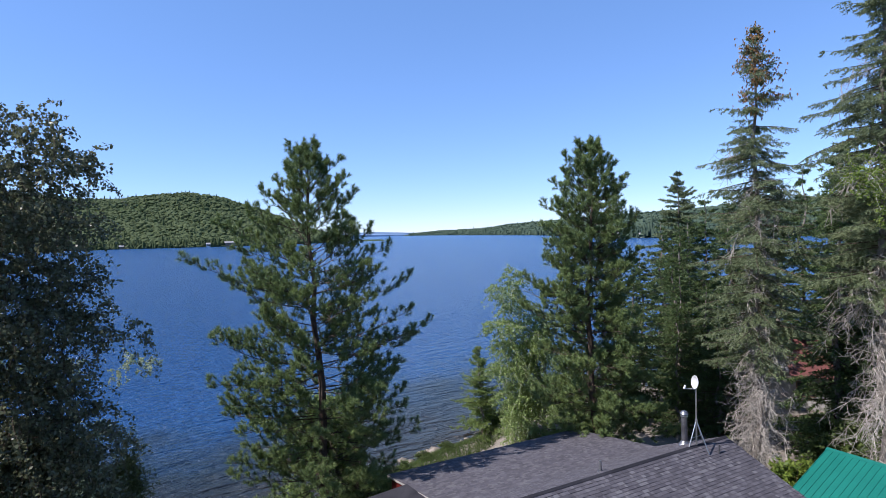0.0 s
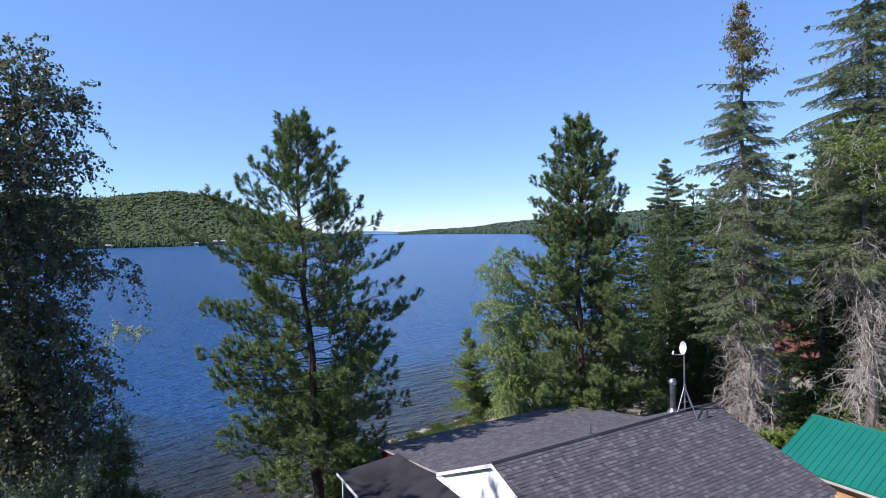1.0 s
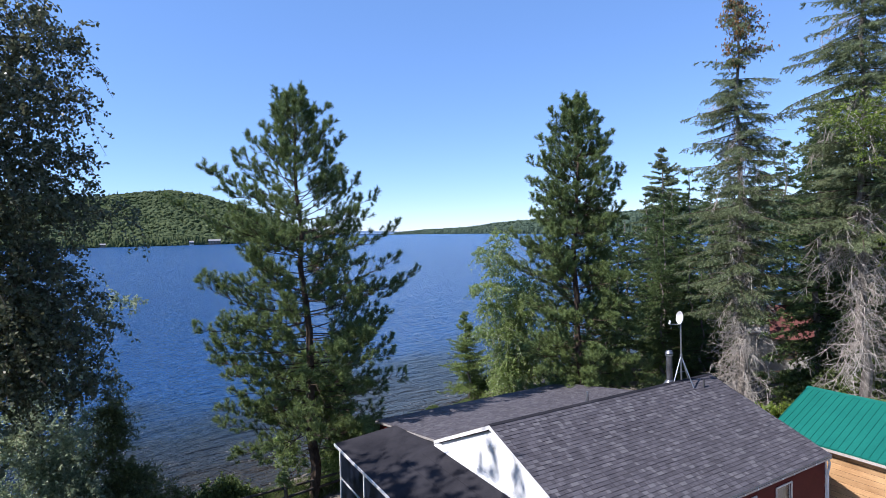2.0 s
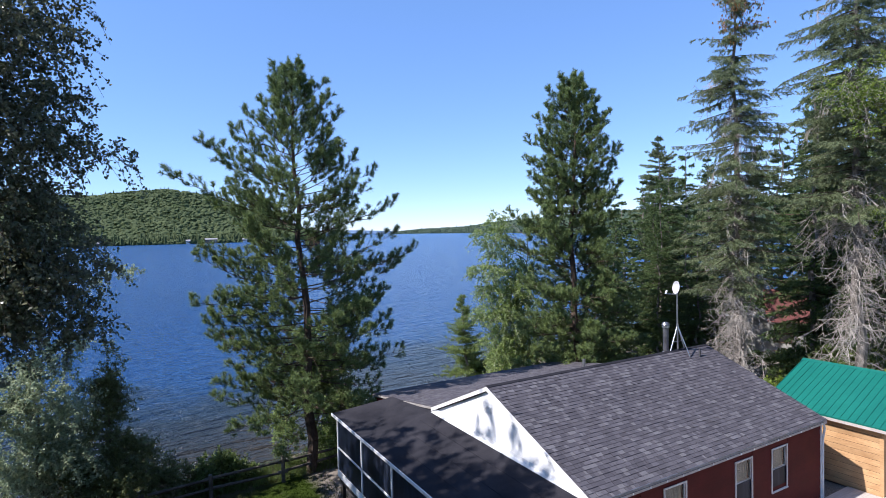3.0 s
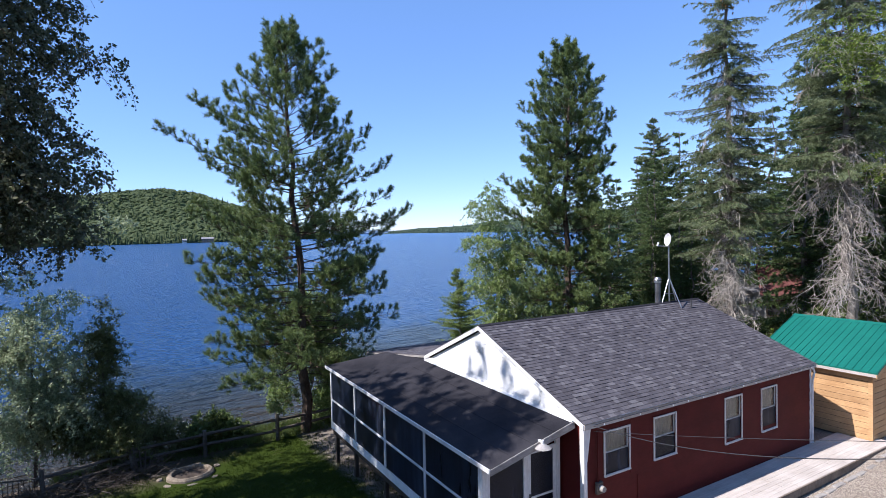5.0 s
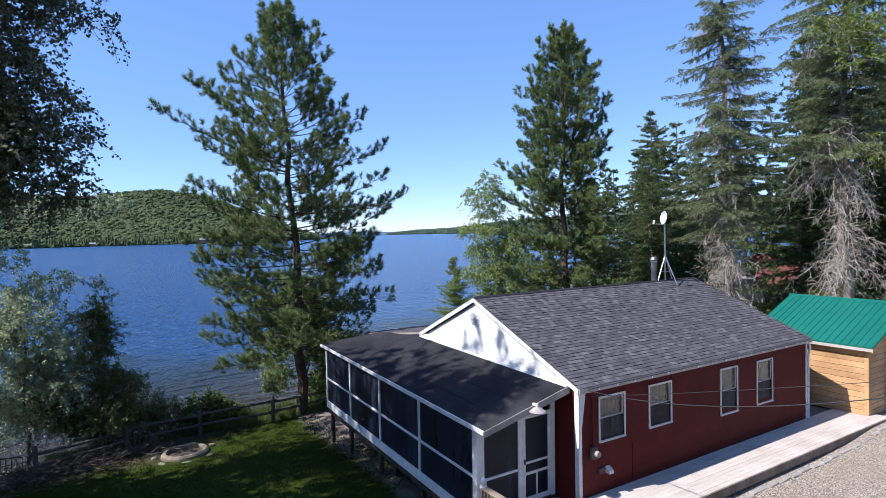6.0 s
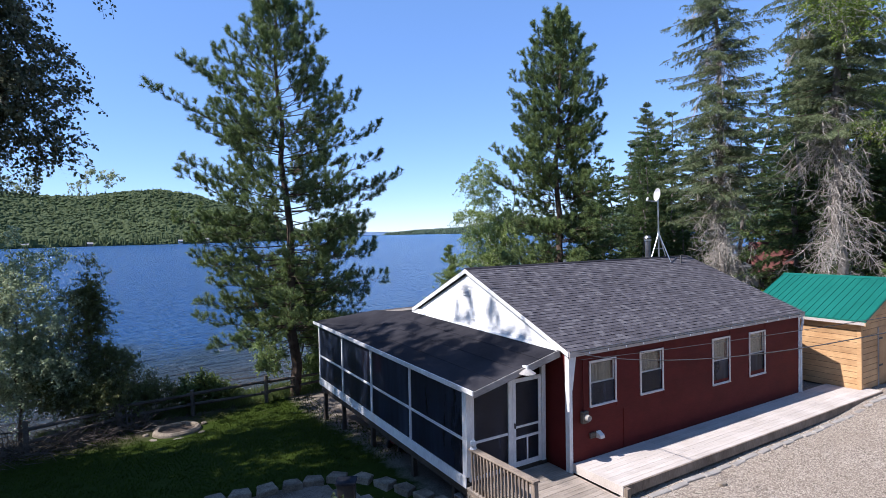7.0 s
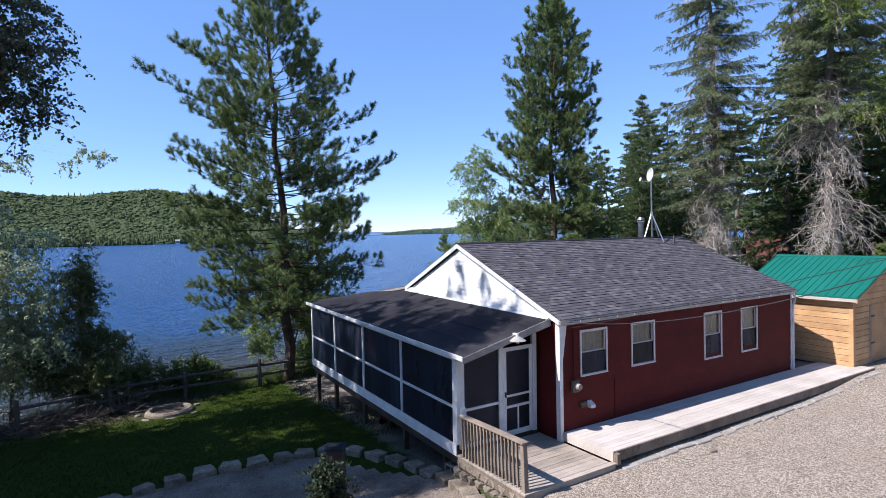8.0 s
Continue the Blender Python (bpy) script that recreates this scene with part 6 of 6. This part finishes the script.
# slab-topped stand in the bed
stand = thing("slab_stand", "dark slab-topped stand in the stone-edged bed", "stand", at=(4.33, 10.6, ground_z(4.33, 10.6)), turn=-30)
part("slab", box(-0.21, 0.21, -0.18, 0.18, 1.2, 1.26, 0.012), "slate_shaded", stand)
part("cabinet", box(-0.18, 0.18, -0.15, 0.15, 0.92, 1.2, 0.01), "black_plastic", stand)
for sx in (-0.15, 0.15):
    part("leg", box(sx - 0.025, sx + 0.025, -0.13, 0.13, -0.1, 0.92, 0.006), "black_plastic", stand)

orn = thing("lantern", "small pale lantern on the railing corner", "lantern", at=(6.89, 9.68, 0.47))
part("base", tube((0, 0, 0), (0, 0, 0.04), 0.08, 0.07), "white_paint", orn)
bm = bmesh.new()
bmesh.ops.create_uvsphere(bm, u_segments=12, v_segments=8, radius=0.075, matrix=Matrix.Translation((0, 0, 0.1)))
part("globe", bm, "dish_grey", orn)
part("cap", tube((0, 0, 0.16), (0, 0, 0.21), 0.06, 0.015), "white_paint", orn)

mower = thing("red_cart", "small red garden machine under the porch", "machine", at=(7.6, 14.6, ground_z(7.6, 14.6)), turn=20)
part("body", box(-0.3, 0.3, -0.22, 0.22, 0.16, 0.42, 0.05), "red_siding", mower)
for sx in (-0.25, 0.25):
    for sy in (-0.24, 0.24):
        part("wheel", tube((sx, sy - 0.03, 0.12), (sx, sy + 0.03, 0.12), 0.12, sides=14), "black_plastic", mower)

# stones at the beach
rs = random.Random(77)
for k in range(26):
    x = rs.uniform(16, 24) if k < 14 else rs.uniform(9, 24)
    y = shore_y(x) + rs.uniform(-1.2, 0.6)
    s = rs.uniform(0.2, 0.55) * (1.5 if k < 3 else 1)
    ob = mesh_object("beach_stone", rock_bm(s, s * 0.8, s * 0.7, k + 70), "stone")
    ob.matrix_world = pose(x, y, ground_z(x, y) + 0.1 * s, 0, 0, rs.uniform(0, 360))
    tagged(ob, "rounded grey stone on the beach", "stone", "beach stones")
clod = mesh_object("stone", rock_bm(0.13, 0.09, 0.07, 5), "stone")
clod.matrix_world = pose(11.6, 6.95, ground_z(11.6, 6.95) + 0.04)
tagged(clod, "dark loose stone lying on the gravel", "stone")

# ---- neighbour's buildings among the trees ----
red = thing("neighbour_house", "pale neighbouring cabin with red-brown roof among the spruces", "cabin", at=(40.6, 21.9, -0.4), turn=-56)
part("wall", box(-4.2, 1.3, -2.5, 2.5, -0.5, 2.5), "grey_far", red)
part("roof", prism(((-3.1, 2.35), (0, 4.1), (3.1, 2.35), (0, 4.25)), "x", -1.0, 1.6), "red_rust", red, "red-brown metal roof")
part("flat_roof", box(-4.4, -1.01, -2.7, 2.7, 2.51, 2.62), "grey_roof", red)
for wx in (-3.2, -0.6):
    wn_ob = part("window", box(wx, wx + 1.1, -2.54, -2.502, 0.9, 1.9), "brown_far", red)
    part("pane", box(wx + 0.08, wx + 1.02, -2.56, -2.542, 0.98, 1.82), "black_plastic", wn_ob)


def far_house(b, dist, w, h, roof_mat, wall_mat, depth=7, group="houses on the far shore", label="small house on the far shore"):
    x, y = dist * math.sin(radians(b)), dist * math.cos(radians(b))
    t = thing("lake_house", label, "house", group, at=(x, y, LAKE + 1.6), turn=-b)
    part("wall", box(-w / 2, w / 2, 0, depth, -3, h), wall_mat, t)
    part("roof", prism(((-0.8, h), (depth / 2, h + depth * 0.36), (depth + 0.8, h)), "x", -w / 2 - 0.6, w / 2 + 0.6), roof_mat, t)
    for k in range(max(2, int(w / 5))):
        cx = -w / 2 + w * (k + 0.5) / max(2, int(w / 5))
        wd = part("window", box(cx - 0.8, cx + 0.8, -0.12, -0.01, 0.9, h - 0.7), "white_far" if wall_mat != "white_far" else "brown_far", t)
        part("pane", box(cx - 0.6, cx + 0.6, -0.16, -0.125, 1.1, h - 0.9), "black_plastic", wd)
    part("door", box(w * 0.02 - 0.6, w * 0.02 + 0.6, -0.1, -0.01, 0, 2.1), "brown_far", t)
    return t


for b, dist, w, h, rm, wmt, lb in ((1.9, 1205, 17, 4.2, "white_far", "white_far", "white house with a pale roof by the far shore"), (8.2, 1125, 21, 5.5, "grey_roof", "brown_far", "brown house with a grey roof on the far shore"),
                                   (-0.9, 1215, 9, 3.5, "grey_roof", "brown_far", "small dark cabin at the far waterline"), (6.2, 1130, 7, 4, "grey_roof", "white_far", "narrow pale cabin at the far waterline"),
                                   (-5.5, 1225, 18, 4.5, "grey_roof", "brown_far", "dark cabin with grey roof on the far shore"), (11.2, 1140, 8, 4, "grey_roof", "white_far", "small pale boathouse on the far shore"),
                                   (46.5, 935, 8, 3, "white_far", "white_far", "white house on the eastern shore"), (48.6, 812, 7, 3, "grey_roof", "white_far", "pale house on the eastern shore"), (51, 792, 7, 3, "grey_roof", "white_far", "pale house on the eastern shore")):
    far_house(b, dist, w, h, rm, wmt, label=lb)

# ---- grass tufts on the lawn and along the beach ----
rng = np.random.default_rng(9)


def grass(name, label, spots, per, length, material):
    base = np.array([(x, y, ground_z(x, y)) for x, y in spots])
    up = np.tile(np.array([[0, 0, 1.0]]), (len(base), 1))
    ob = tri_object(name, needles(base + 0.04 * rng.standard_normal(base.shape) * np.array([1, 1, 0]), up, rng, per, length, 0.014, 0.45), material)
    return tagged(ob, label, "grass", kind="stuff")


spots = [(rng.uniform(-3, 7.6), rng.uniform(13.9, 23.4)) for k in range(17000)]
spots = [s for s in spots if noise.noise(Vector((s[0] * 0.45, s[1] * 0.45, 4))) > -0.62 and (s[0] - 2.25) ** 2 + (s[1] - 22) ** 2 > 1.6]
grass("lawn_grass", "short mown grass in the shade", spots, 5, 0.05, "grass_blade")
spots = []
for k in range(6500):
    x = rng.uniform(8, 27)
    spots.append((x, shore_y(x) - rng.uniform(0.5, 3.8)))
grass("beach_grass", "rough green grass above the beach", spots, 7, 0.3, "leaf_shrub")
spots = [(rng.uniform(-2, 8.5), rng.uniform(23.6, 25.6)) for k in range(2200)]
grass("bank_grass", "long grass and weeds below the fence", spots, 9, 0.35, "leaf_shrub")

# ---- loose gravel ----
tri = []
gp = np.stack((rng.uniform(6.6, 24, 9000), rng.uniform(1.5, 7.45, 9000)), 1)
oct_f = ((0, 2, 4), (2, 1, 4), (1, 3, 4), (3, 0, 4))
for x, y in gp:
    s = rng.uniform(0.012, 0.03)
    z = ground_z(x, y) + 0.012
    a = rng.uniform(0, 6.28)
    c, d = s * math.cos(a), s * math.sin(a)
    v = np.array(((x + c, y + d, z), (x - c, y - d, z), (x - 0.8 * d, y + 0.8 * c, z), (x + 0.8 * d, y - 0.8 * c, z), (x + 0.2 * c, y, z + s * 0.8)))
    tri.append(v[np.array(oct_f)])
tagged(tri_object("loose_gravel", np.concatenate(tri), "stone"), "loose pale stones on the gravel drive", "gravel", kind="stuff")

tri = []
for k in range(2600):
    x, y = rng.uniform(1.2, 6.5), rng.uniform(8.6, 13.5)
    if x > 4.7 and y > 13.2 - (x - 4.7) * 1.6:
        continue
    s, a = rng.uniform(0.012, 0.04) * (1.6 if k % 40 == 0 else 1), rng.uniform(0, 6.28)
    z, c, d = ground_z(x, y) + 0.034, s * math.cos(a), s * math.sin(a)
    v = np.array(((x + c, y + d, z), (x - c, y - d, z), (x - 0.7 * d, y + 0.7 * c, z), (x + 0.7 * d, y - 0.7 * c, z), (x + 0.2 * c, y, z + s * 0.6)))
    tri.append(v[np.array(oct_f)])
tagged(tri_object("bed_pebbles", np.concatenate(tri), "stone"), "small pebbles and clods strewn over the bed", "pebbles", kind="stuff")

# ---- shingles, laid last ----
for cs in shingle_parts:
    me = bpy.data.meshes.new("shingle")
    me.from_pydata(cs, [], TAB_FACES)
    me.materials.append(M["shingle"])
    ob = new("shingle", me)
    ob.parent = roof
for tabs, owner, cover in ((shingle_rest, roof, "shingle_joined"), (shingle_back, back_roof, "shingle_plain"), (shingle_lean, lean_roof, "shingle_plain")):
    vts, fcs = [], []
    for cs in tabs:
        k = len(vts)
        vts += cs
        fcs += [tuple(k + i for i in f) for f in TAB_FACES]
    me = bpy.data.meshes.new("shingle_field")
    me.from_pydata(vts, [], fcs)
    me.materials.append(M[cover])
    ob = new("shingle_field", me)
    ob.parent = owner
    ob["kind"] = "stuff"
